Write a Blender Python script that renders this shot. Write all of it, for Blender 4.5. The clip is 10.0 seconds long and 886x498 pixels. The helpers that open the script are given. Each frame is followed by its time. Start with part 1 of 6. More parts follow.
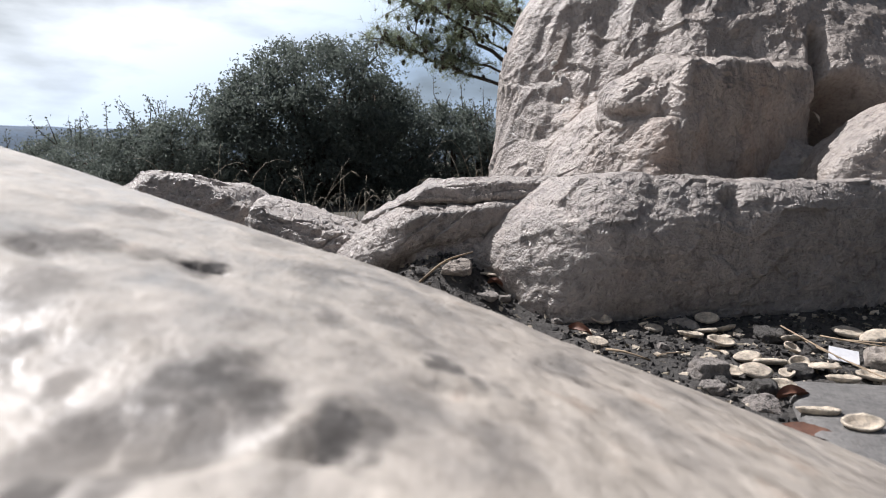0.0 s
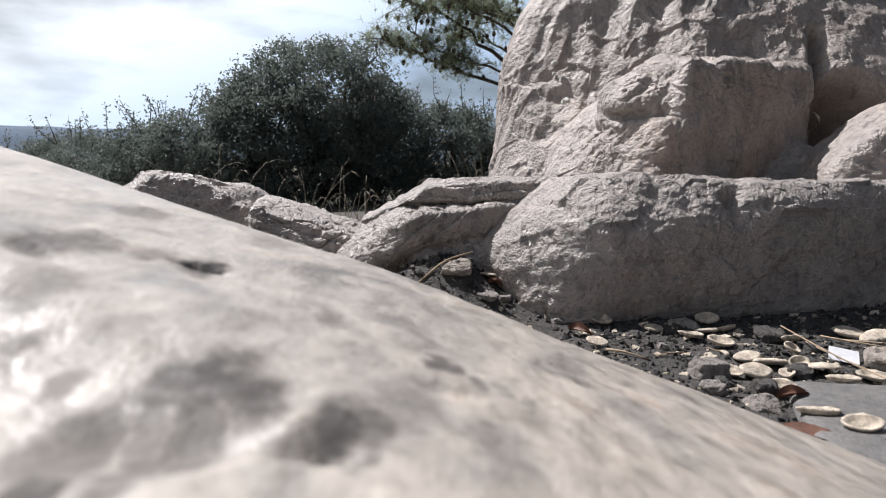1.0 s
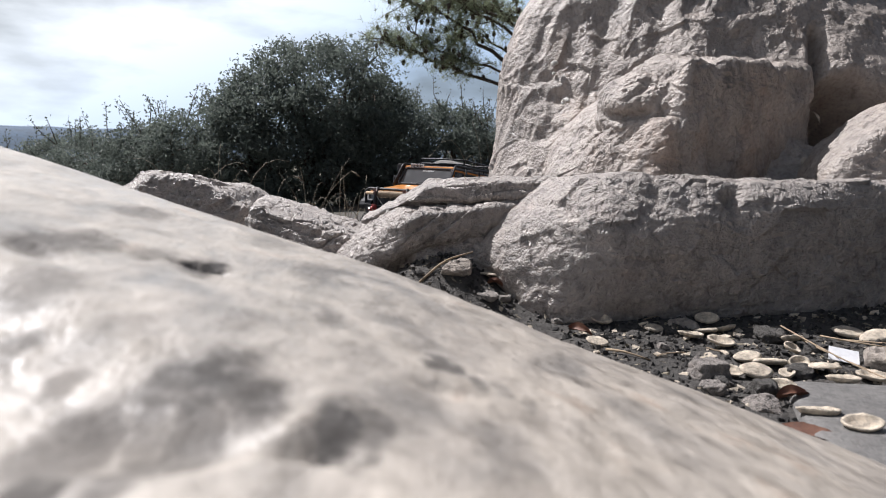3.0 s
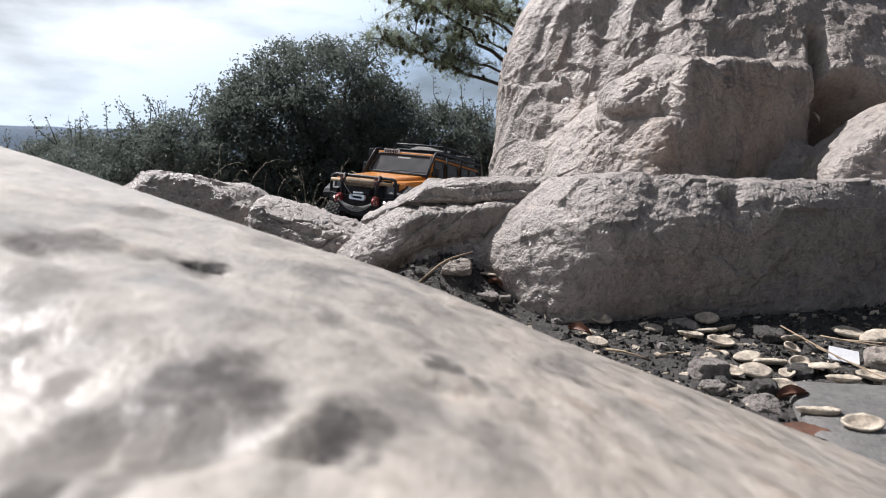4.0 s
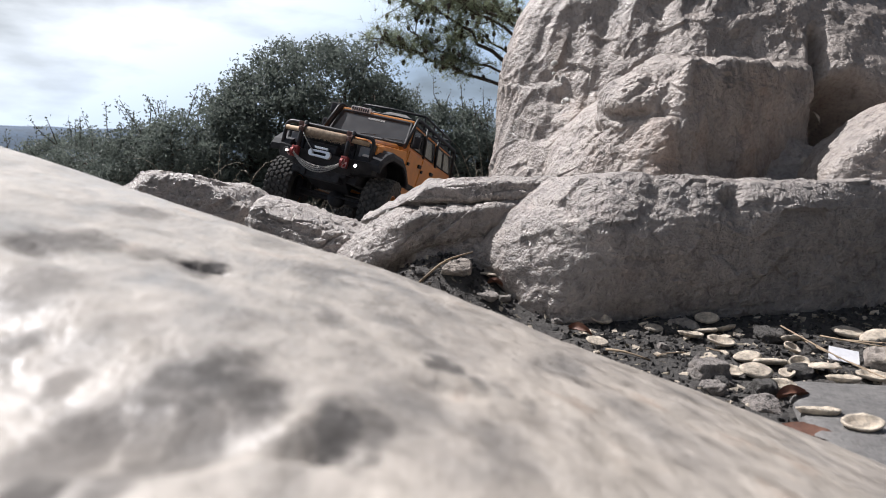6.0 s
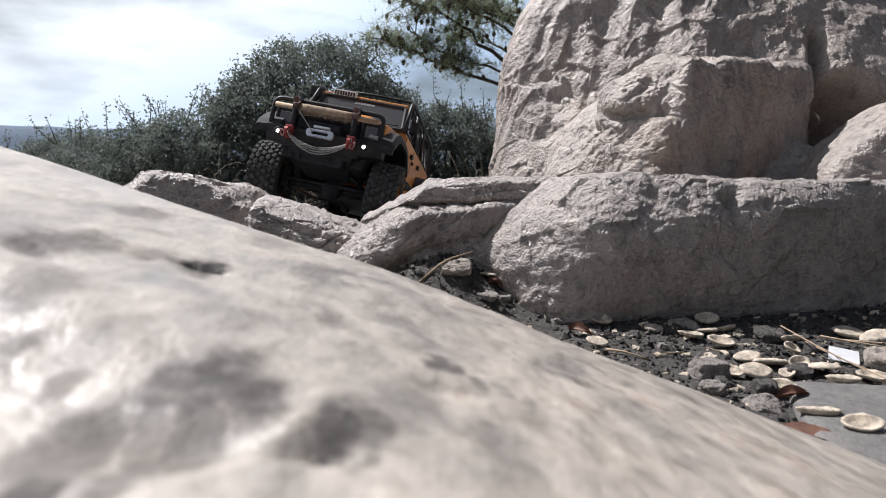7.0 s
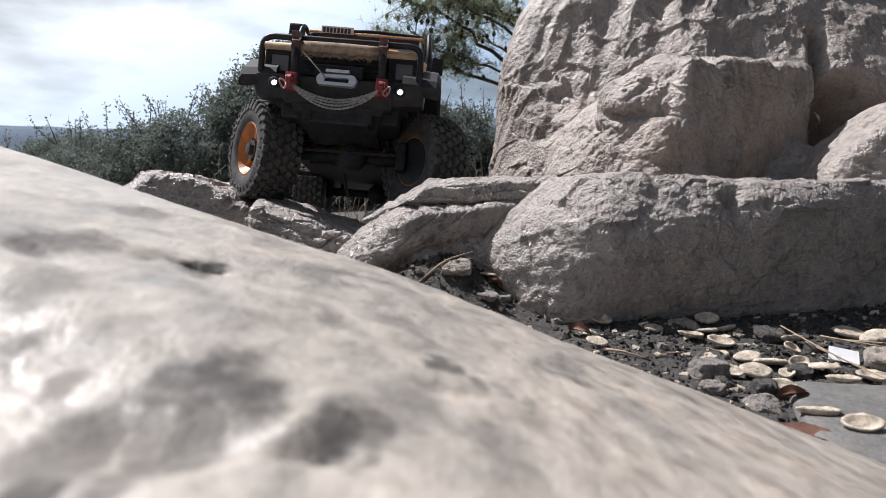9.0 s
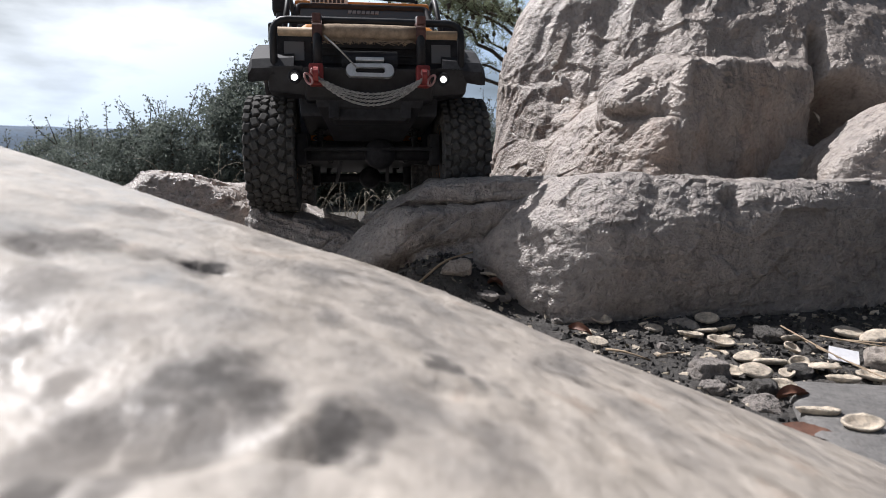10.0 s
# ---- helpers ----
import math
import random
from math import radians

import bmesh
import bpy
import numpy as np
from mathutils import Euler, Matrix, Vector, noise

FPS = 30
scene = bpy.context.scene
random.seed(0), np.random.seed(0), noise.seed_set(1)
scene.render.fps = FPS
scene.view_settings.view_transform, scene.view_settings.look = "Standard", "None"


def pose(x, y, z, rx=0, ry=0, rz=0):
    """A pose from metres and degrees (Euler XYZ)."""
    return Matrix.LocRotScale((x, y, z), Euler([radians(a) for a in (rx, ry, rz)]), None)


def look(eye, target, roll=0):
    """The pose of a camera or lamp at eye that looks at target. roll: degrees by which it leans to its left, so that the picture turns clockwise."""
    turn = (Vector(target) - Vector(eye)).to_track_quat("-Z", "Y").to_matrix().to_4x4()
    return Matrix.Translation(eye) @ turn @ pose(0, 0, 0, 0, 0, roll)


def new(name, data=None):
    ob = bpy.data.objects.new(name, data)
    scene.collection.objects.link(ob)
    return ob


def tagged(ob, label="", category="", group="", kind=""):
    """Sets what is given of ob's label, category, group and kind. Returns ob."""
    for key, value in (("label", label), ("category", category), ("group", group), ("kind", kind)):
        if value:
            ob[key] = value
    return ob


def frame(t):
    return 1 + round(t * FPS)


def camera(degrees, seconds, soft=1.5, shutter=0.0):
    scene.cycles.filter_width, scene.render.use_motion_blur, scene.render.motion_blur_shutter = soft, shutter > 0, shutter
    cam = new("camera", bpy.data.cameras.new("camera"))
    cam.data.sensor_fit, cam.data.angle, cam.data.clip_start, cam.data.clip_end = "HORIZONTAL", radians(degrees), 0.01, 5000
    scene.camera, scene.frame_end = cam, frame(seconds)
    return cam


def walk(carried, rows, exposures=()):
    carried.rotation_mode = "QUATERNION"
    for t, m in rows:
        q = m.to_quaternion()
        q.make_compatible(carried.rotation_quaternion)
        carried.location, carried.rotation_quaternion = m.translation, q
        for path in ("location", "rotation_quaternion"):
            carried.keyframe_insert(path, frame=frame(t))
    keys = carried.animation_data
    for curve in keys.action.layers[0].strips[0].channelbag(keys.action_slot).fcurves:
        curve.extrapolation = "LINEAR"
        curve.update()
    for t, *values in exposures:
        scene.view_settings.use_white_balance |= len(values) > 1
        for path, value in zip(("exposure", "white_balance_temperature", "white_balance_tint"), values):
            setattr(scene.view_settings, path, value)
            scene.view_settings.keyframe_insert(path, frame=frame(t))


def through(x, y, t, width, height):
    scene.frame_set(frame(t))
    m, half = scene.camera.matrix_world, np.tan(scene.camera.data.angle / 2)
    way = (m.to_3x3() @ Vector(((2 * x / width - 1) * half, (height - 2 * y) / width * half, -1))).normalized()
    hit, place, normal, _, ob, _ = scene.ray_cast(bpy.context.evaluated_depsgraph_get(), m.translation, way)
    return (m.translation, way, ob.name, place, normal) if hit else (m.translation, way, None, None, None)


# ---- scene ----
cam = camera(69, 10.0, soft=0.6)
EYE = Vector((0, 0, 0.14))
walk(cam, [(0, pose(0, 0, 0.14, 81.48, 0, 0)), (10, pose(0, 0, 0.14, 81.48, 0, 0))], exposures=[(0, 0.33), (10, 0.33)])
# a small lens focused on the rocks of the middle ground
cam.data.dof.use_dof = True
cam.data.dof.focus_distance = 0.72
cam.data.dof.aperture_fstop = 18.0

# ---- light ----
SUN_AZ, SUN_EL = -52.0, 56.5          # degrees right of the view, above the horizon
world = bpy.data.worlds.new("sky")
scene.world = world
world.use_nodes = True
wn, wl = world.node_tree.nodes, world.node_tree.links
wn.clear()
sky = wn.new("ShaderNodeTexSky")
sky.sky_type, sky.sun_disc = "NISHITA", False
sky.sun_elevation, sky.sun_rotation = radians(SUN_EL), radians(SUN_AZ)
sky.air_density, sky.dust_density = 1.0, 2.5
coord = wn.new("ShaderNodeTexCoord")
stretch = wn.new("ShaderNodeMapping")
stretch.inputs["Scale"].default_value = (1.0, 1.0, 3.0)
cloud = wn.new("ShaderNodeTexNoise")
cloud.inputs["Scale"].default_value, cloud.inputs["Detail"].default_value = 2.4, 6
ramp = wn.new("ShaderNodeValToRGB")
ramp.color_ramp.elements[0].position, ramp.color_ramp.elements[1].position = 0.28, 0.52
mixsky = wn.new("ShaderNodeMix")
mixsky.data_type = "RGBA"
# thin haze and cloud, brighter towards the sun
near_sun = wn.new("ShaderNodeVectorMath")
near_sun.operation = "DOT_PRODUCT"
near_sun.inputs[1].default_value = (math.sin(radians(SUN_AZ)) * math.cos(radians(SUN_EL)), math.cos(radians(SUN_AZ)) * math.cos(radians(SUN_EL)), math.sin(radians(SUN_EL)))
glow = wn.new("ShaderNodeValToRGB")
glow_stops = ((0.0, (0.018, 0.020, 0.024)), (0.52, (0.05, 0.058, 0.07)), (0.74, (0.35, 0.45, 0.60)), (0.85, (0.80, 0.83, 0.87)), (1.0, (1.3, 1.28, 1.25)))
for _ in range(3):
    glow.color_ramp.elements.new(0.5)
for stop, (place, tone) in zip(glow.color_ramp.elements, glow_stops):
    stop.position, stop.color = place, (*tone, 1)
lift = wn.new("ShaderNodeMapRange")
lift.inputs["From Min"].default_value = -1.0
bright = wn.new("ShaderNodeVectorMath")
bright.operation = "SCALE"
bright.inputs["Scale"].default_value = 44.0
back = wn.new("ShaderNodeBackground")
back.inputs["Strength"].default_value = 0.031
wout = wn.new("ShaderNodeOutputWorld")
wl.new(coord.outputs["Generated"], stretch.inputs["Vector"])
wl.new(stretch.outputs["Vector"], cloud.inputs["Vector"])
wl.new(cloud.outputs["Fac"], ramp.inputs["Fac"])
# the haze lies low; overhead the sky is clear
split = wn.new("ShaderNodeSeparateXYZ")
low = wn.new("ShaderNodeMapRange")
low.interpolation_type = "SMOOTHSTEP"
low.inputs["From Min"].default_value, low.inputs["From Max"].default_value = 0.22, 0.75
low.inputs["To Min"].default_value, low.inputs["To Max"].default_value = 1.0, 0.1
haze = wn.new("ShaderNodeMath")
haze.operation = "MULTIPLY"
wl.new(coord.outputs["Generated"], split.inputs["Vector"])
wl.new(split.outputs["Z"], low.inputs["Value"])
wl.new(low.outputs["Result"], haze.inputs[0])
wl.new(ramp.outputs["Color"], haze.inputs[1])
wl.new(haze.outputs["Value"], mixsky.inputs["Factor"])
wl.new(sky.outputs["Color"], mixsky.inputs["A"])
wl.new(coord.outputs["Generated"], near_sun.inputs[0])
wl.new(near_sun.outputs["Value"], lift.inputs["Value"])
wl.new(lift.outputs["Result"], glow.inputs["Fac"])
wl.new(glow.outputs["Color"], bright.inputs[0])
wl.new(bright.outputs["Vector"], mixsky.inputs["B"])
wl.new(mixsky.outputs["Result"], back.inputs["Color"])
wl.new(back.outputs["Background"], wout.inputs["Surface"])
sun = new("sun", bpy.data.lights.new("sun", "SUN"))
sun.data.energy, sun.data.angle, sun.data.color = 5.0, radians(0.6), (1.0, 0.98, 1.0)
sun_from = Vector((math.sin(radians(SUN_AZ)) * math.cos(radians(SUN_EL)), math.cos(radians(SUN_AZ)) * math.cos(radians(SUN_EL)), math.sin(radians(SUN_EL))))
sun.matrix_world = look(tuple(sun_from * 50), (0, 0, 0))

# ---- materials ----
def material(name, rough=0.6, metal=0.0):
    m = bpy.data.materials.new(name)
    m.use_nodes = True
    b = m.node_tree.nodes["Principled BSDF"]
    b.inputs["Roughness"].default_value, b.inputs["Metallic"].default_value = rough, metal
    return m, m.node_tree.nodes, m.node_tree.links, b


def noise_node(nodes, links, vector, scale, detail=6, rough=0.6, kind="ShaderNodeTexNoise"):
    n = nodes.new(kind)
    n.inputs["Scale"].default_value = scale
    if kind == "ShaderNodeTexNoise":
        n.inputs["Detail"].default_value, n.inputs["Roughness"].default_value = detail, rough
    links.new(vector, n.inputs["Vector"])
    return n


def ramp_node(nodes, links, fac, stops):
    r = nodes.new("ShaderNodeValToRGB")
    e = r.color_ramp.elements
    while len(e) < len(stops):
        e.new(0.5)
    for el, (p, c) in zip(e, stops):
        el.position, el.color = p, (*c, 1)
    links.new(fac, r.inputs["Fac"])
    return r


def mix_node(nodes, links, fac, a, b, mode="MIX"):
    m = nodes.new("ShaderNodeMix")
    m.data_type, m.blend_type = "RGBA", mode
    for key, v in (("Factor", fac), ("A", a), ("B", b)):
        if hasattr(v, "links"):
            links.new(v, m.inputs[key])
        else:
            m.inputs[key].default_value = (*v, 1) if isinstance(v, tuple) else v
    return m.outputs["Result"]


def bump_chain(nodes, links, bsdf, heights):
    """heights: (socket, strength, distance) from coarse to fine."""
    last = None
    for h, s, d in heights:
        b = nodes.new("ShaderNodeBump")
        b.inputs["Strength"].default_value, b.inputs["Distance"].default_value = s, d
        links.new(h, b.inputs["Height"])
        if last:
            links.new(last, b.inputs["Normal"])
        last = b.outputs["Normal"]
    links.new(last, bsdf.inputs["Normal"])


def rock_material(name, light, mid, dark, tint, scale=1.0, rough=0.85, pits=0.5, relief=1.0, drawn=1.0):
    m, nodes, links, b = material(name, rough)
    c = nodes.new("ShaderNodeTexCoord").outputs["Object"]
    flow = nodes.new("ShaderNodeMapping")          # streaks run down the stone
    flow.inputs["Scale"].default_value = (1, 1, drawn)
    links.new(c, flow.inputs["Vector"])
    d = flow.outputs["Vector"]
    big = noise_node(nodes, links, d, 8 * scale, 5, 0.6)
    med = noise_node(nodes, links, d, 50 * scale, 8, 0.7)
    fine = noise_node(nodes, links, c, 240 * scale, 4, 0.6)
    cells = noise_node(nodes, links, c, 330 * scale, kind="ShaderNodeTexVoronoi")
    base = ramp_node(nodes, links, big.outputs["Fac"], [(0.30, mid), (0.48, light), (0.58, light), (0.70, tint)])
    grain = ramp_node(nodes, links, med.outputs["Fac"], [(0.30, (0.50, 0.49, 0.49)), (0.46, (0.95, 0.94, 0.93)), (0.62, (1.16, 1.14, 1.12))])
    spots = ramp_node(nodes, links, fine.outputs["Fac"], [(0.34, (0.42, 0.40, 0.39)), (0.47, (1, 1, 1)), (0.64, (1.3, 1.29, 1.27))])
    col = mix_node(nodes, links, 1.0, base.outputs["Color"], grain.outputs["Color"], "MULTIPLY")
    col = mix_node(nodes, links, 0.4, col, spots.outputs["Color"], "MULTIPLY")
    pit = ramp_node(nodes, links, cells.outputs["Distance"], [(0.10, (1, 1, 1)), (0.42, (0, 0, 0))])
    lichen = noise_node(nodes, links, c, 26 * scale, 8, 0.8)
    lm = ramp_node(nodes, links, lichen.outputs["Fac"], [(0.55, (0, 0, 0)), (0.70, (1, 1, 1))])
    lf = nodes.new("ShaderNodeMath")
    lf.operation = "MULTIPLY"
    lf.inputs[1].default_value = pits
    links.new(lm.outputs["Color"], lf.inputs[0])
    col = mix_node(nodes, links, lf.outputs[0], col, dark)
    links.new(col, b.inputs["Base Color"])
    gloss = nodes.new("ShaderNodeMapRange")        # rubbed spots shine a little
    gloss.inputs["From Min"].default_value, gloss.inputs["From Max"].default_value = 0.35, 0.65
    gloss.inputs["To Min"].default_value, gloss.inputs["To Max"].default_value = min(1, rough + 0.15), rough - 0.18
    links.new(med.outputs["Fac"], gloss.inputs["Value"])
    links.new(gloss.outputs["Result"], b.inputs["Roughness"])
    b.inputs["Specular IOR Level"].default_value = 0.8
    bump_chain(nodes, links, b, [(med.outputs["Fac"], 0.8, 0.0045 * relief), (fine.outputs["Fac"], 1.0, 0.0030 * relief), (pit.outputs["Color"], 0.6, -0.0007 * relief)])
    return m


def worn_limestone(name, stains):
    """Rubbed, slightly glossy pale stone; stains: (x, y, radius, depth of tone) on top, in the stone's own space."""
    m, nodes, links, b = material(name, 0.4)
    c = nodes.new("ShaderNodeTexCoord").outputs["Object"]
    lie = nodes.new("ShaderNodeMapping")           # the bed of the stone runs away from the near edge
    lie.inputs["Scale"].default_value = (0.9, 0.62, 0.9)
    links.new(c, lie.inputs["Vector"])
    g = lie.outputs["Vector"]
    blot = noise_node(nodes, links, g, 38, 5, 0.6)
    med = noise_node(nodes, links, g, 120, 5, 0.6)
    fine = noise_node(nodes, links, g, 420, 5, 0.65)
    base = ramp_node(nodes, links, blot.outputs["Fac"], [(0.34, (0.29, 0.265, 0.24)), (0.46, (0.39, 0.35, 0.31)), (0.60, (0.44, 0.395, 0.345)), (0.72, (0.41, 0.325, 0.265))])
    grain = ramp_node(nodes, links, med.outputs["Fac"], [(0.32, (0.74, 0.73, 0.72)), (0.45, (0.95, 0.94, 0.93)), (0.62, (1.10, 1.09, 1.08))])
    col = mix_node(nodes, links, 1.0, base.outputs["Color"], grain.outputs["Color"], "MULTIPLY")
    speck = ramp_node(nodes, links, fine.outputs["Fac"], [(0.36, (0.5, 0.48, 0.46)), (0.48, (1, 1, 1))])
    col = mix_node(nodes, links, 0.35, col, speck.outputs["Color"], "MULTIPLY")
    wob = nodes.new("ShaderNodeVectorMath")
    wob.operation = "MULTIPLY_ADD"
    wob.inputs[1].default_value = (0.010, 0.020, 0.008)
    links.new(noise_node(nodes, links, c, 85, 5, 0.65).outputs["Color"], wob.inputs[0])
    links.new(c, wob.inputs[2])
    bed = nodes.new("ShaderNodeVectorMath")
    bed.operation = "MULTIPLY"
    bed.inputs[1].default_value = (1.0, 0.4, 0.0)
    links.new(wob.outputs["Vector"], bed.inputs[0])
    total = None
    for x, y, r, tone in stains:
        dist = nodes.new("ShaderNodeVectorMath")
        dist.operation = "DISTANCE"
        dist.inputs[1].default_value = (x + 0.005, (y + 0.010) * 0.4, 0)
        links.new(bed.outputs["Vector"], dist.inputs[0])
        k = nodes.new("ShaderNodeMapRange")
        k.interpolation_type = "SMOOTHSTEP"
        k.inputs["From Min"].default_value, k.inputs["From Max"].default_value = r * 0.50, r * 1.35
        k.inputs["To Min"].default_value, k.inputs["To Max"].default_value = tone, 0
        links.new(dist.outputs["Value"], k.inputs["Value"])
        if total:
            add = nodes.new("ShaderNodeMath")
            add.operation = "MAXIMUM"
            links.new(total, add.inputs[0])
            links.new(k.outputs["Result"], add.inputs[1])
            total = add.outputs[0]
        else:
            total = k.outputs["Result"]
    mottle = ramp_node(nodes, links, noise_node(nodes, links, c, 190, 6, 0.7).outputs["Fac"], [(0.36, (0.030, 0.028, 0.028)), (0.52, (0.062, 0.059, 0.058)), (0.66, (0.16, 0.15, 0.143))])
    links.new(mix_node(nodes, links, total, col, mottle.outputs["Color"]), b.inputs["Base Color"])
    rr = nodes.new("ShaderNodeMapRange")
    rr.inputs["From Min"].default_value, rr.inputs["From Max"].default_value = 0.35, 0.65
    rr.inputs["To Min"].default_value, rr.inputs["To Max"].default_value = 0.29, 0.54
    links.new(med.outputs["Fac"], rr.inputs["Value"])
    dull = nodes.new("ShaderNodeMath")
    dull.operation = "MULTIPLY_ADD"
    dull.inputs[1].default_value = 0.45
    links.new(total, dull.inputs[0])
    links.new(rr.outputs["Result"], dull.inputs[2])
    links.new(dull.outputs[0], b.inputs["Roughness"])
    shine = nodes.new("ShaderNodeMapRange")        # dirt in the hollows is dull
    shine.inputs["To Min"].default_value, shine.inputs["To Max"].default_value = 1.0, 0.04
    links.new(total, shine.inputs["Value"])
    links.new(shine.outputs["Result"], b.inputs["Specular IOR Level"])
    bump_chain(nodes, links, b, [(blot.outputs["Fac"], 0.6, 0.003), (med.outputs["Fac"], 0.9, 0.0012), (fine.outputs["Fac"], 0.8, 0.00022)])
    return m


def plain_material(name, colour, rough=0.5, metal=0.0, wear=0.25, scale=60.0, bump=0.15, depth=0.0006, coat=0.0):
    m, nodes, links, b = material(name, rough, metal)
    c = nodes.new("ShaderNodeTexCoord").outputs["Object"]
    n1 = noise_node(nodes, links, c, scale, 6, 0.65)
    n2 = noise_node(nodes, links, c, scale * 7, 4, 0.6)
    lo = tuple(v * (1 - wear) for v in colour)
    hi = tuple(min(1, v * (1 + wear)) for v in colour)
    r = ramp_node(nodes, links, n1.outputs["Fac"], [(0.35, lo), (0.65, hi)])
    g = ramp_node(nodes, links, n2.outputs["Fac"], [(0.3, (0.8, 0.8, 0.8)), (0.6, (1, 1, 1))])
    links.new(mix_node(nodes, links, 0.6, r.outputs["Color"], g.outputs["Color"], "MULTIPLY"), b.inputs["Base Color"])
    rr = nodes.new("ShaderNodeMapRange")
    rr.inputs["To Min"].default_value, rr.inputs["To Max"].default_value = max(0.03, rough - 0.12), min(1, rough + 0.15)
    links.new(n1.outputs["Fac"], rr.inputs["Value"])
    links.new(rr.outputs["Result"], b.inputs["Roughness"])
    b.inputs["Coat Weight"].default_value = coat
    if bump:
        bump_chain(nodes, links, b, [(n2.outputs["Fac"], bump, depth)])
    return m


def leaf_material(name, dark, light, through=0.25, rough=0.45):
    m, nodes, links, b = material(name, rough)
    g = nodes.new("ShaderNodeNewGeometry")
    r = ramp_node(nodes, links, g.outputs["Random Per Island"], [(0.0, dark), (0.6, tuple((a + c) / 2 for a, c in zip(dark, light))), (1.0, light)])
    links.new(r.outputs["Color"], b.inputs["Base Color"])
    t = nodes.new("ShaderNodeBsdfTranslucent")
    links.new(r.outputs["Color"], t.inputs["Color"])
    mx = nodes.new("ShaderNodeMixShader")
    mx.inputs[0].default_value = through
    links.new(b.outputs[0], mx.inputs[1])
    links.new(t.outputs[0], mx.inputs[2])
    links.new(mx.outputs[0], nodes["Material Output"].inputs["Surface"])
    return m


ROCK_WARM = rock_material("warm_limestone", (0.345, 0.298, 0.266), (0.28, 0.25, 0.23), (0.12, 0.108, 0.10), (0.38, 0.285, 0.225), 0.75, 0.55, 0.3, 1.2, 0.35)
ROCK_GREY = rock_material("grey_limestone", (0.385, 0.342, 0.315), (0.30, 0.27, 0.252), (0.12, 0.108, 0.102), (0.39, 0.318, 0.288), 0.95, 0.46, 0.35, 1.4)
SOIL = rock_material("dark_soil", (0.055, 0.050, 0.046), (0.04, 0.037, 0.034), (0.03, 0.028, 0.026), (0.09, 0.08, 0.07), 1.5, 0.95, 0.6)
GRIT = leaf_material("soil_grit", (0.016, 0.015, 0.015), (0.095, 0.087, 0.08), 0.0, 0.95)


def ground_material():
    """Dark soil among the rocks, drier and browner earth with thin grass further off."""
    m = SOIL.copy()
    m.name = "open_ground"
    nodes, links = m.node_tree.nodes, m.node_tree.links
    b = nodes["Principled BSDF"]
    near = b.inputs["Base Color"].links[0].from_socket
    c = nodes.new("ShaderNodeTexCoord").outputs["Object"]
    away = nodes.new("ShaderNodeVectorMath")
    away.operation = "LENGTH"
    links.new(c, away.inputs[0])
    k = nodes.new("ShaderNodeMapRange")
    k.inputs["From Min"].default_value, k.inputs["From Max"].default_value = 3.0, 7.0
    links.new(away.outputs["Value"], k.inputs["Value"])
    patch = noise_node(nodes, links, c, 0.9, 8, 0.7)
    earth = ramp_node(nodes, links, patch.outputs["Fac"], [(0.35, (0.075, 0.062, 0.045)), (0.5, (0.13, 0.105, 0.072)), (0.62, (0.10, 0.10, 0.05)), (0.75, (0.17, 0.14, 0.10))])
    fine = noise_node(nodes, links, c, 25, 6, 0.7)
    speck = ramp_node(nodes, links, fine.outputs["Fac"], [(0.35, (0.55, 0.54, 0.52)), (0.6, (1.1, 1.1, 1.1))])
    far = mix_node(nodes, links, 1.0, earth.outputs["Color"], speck.outputs["Color"], "MULTIPLY")
    links.new(mix_node(nodes, links, k.outputs["Result"], near, far), b.inputs["Base Color"])
    return m


GROUND = ground_material()

# ---- shape helpers ----
def lattice(ix, iy, iz, seed):
    h = (ix * 374761393 + iy * 668265263 + iz * 2147483647 + seed * 974711) & 0xFFFFFFFF
    h = ((h ^ (h >> 13)) * 1274126177) & 0xFFFFFFFF
    h = ((h ^ (h >> 16)) * 2246822519) & 0xFFFFFFFF
    return (h ^ (h >> 15)) / 4294967295.0


def value_noise(p, seed=0):
    """Smooth noise from -1 to 1 at the rows of p."""
    i = np.floor(p).astype(np.int64)
    f = p - i
    f = f * f * f * (f * (f * 6 - 15) + 10)
    out = 0
    for dx in (0, 1):
        for dy in (0, 1):
            for dz in (0, 1):
                w = (f[:, 0] if dx else 1 - f[:, 0]) * (f[:, 1] if dy else 1 - f[:, 1]) * (f[:, 2] if dz else 1 - f[:, 2])
                out = out + w * lattice(i[:, 0] + dx, i[:, 1] + dy, i[:, 2] + dz, seed)
    return out * 2 - 1


def fbm(p, octaves=5, seed=0, gain=0.5, ridged=False):
    out, amp, total = 0, 1.0, 0.0
    for o in range(octaves):
        v = value_noise(p * 2.03 ** o + 17.3 * o, seed + o)
        out = out + amp * ((0.45 - np.abs(v)) * 1.6 if ridged else v)
        total += amp
        amp *= gain
    return out / total


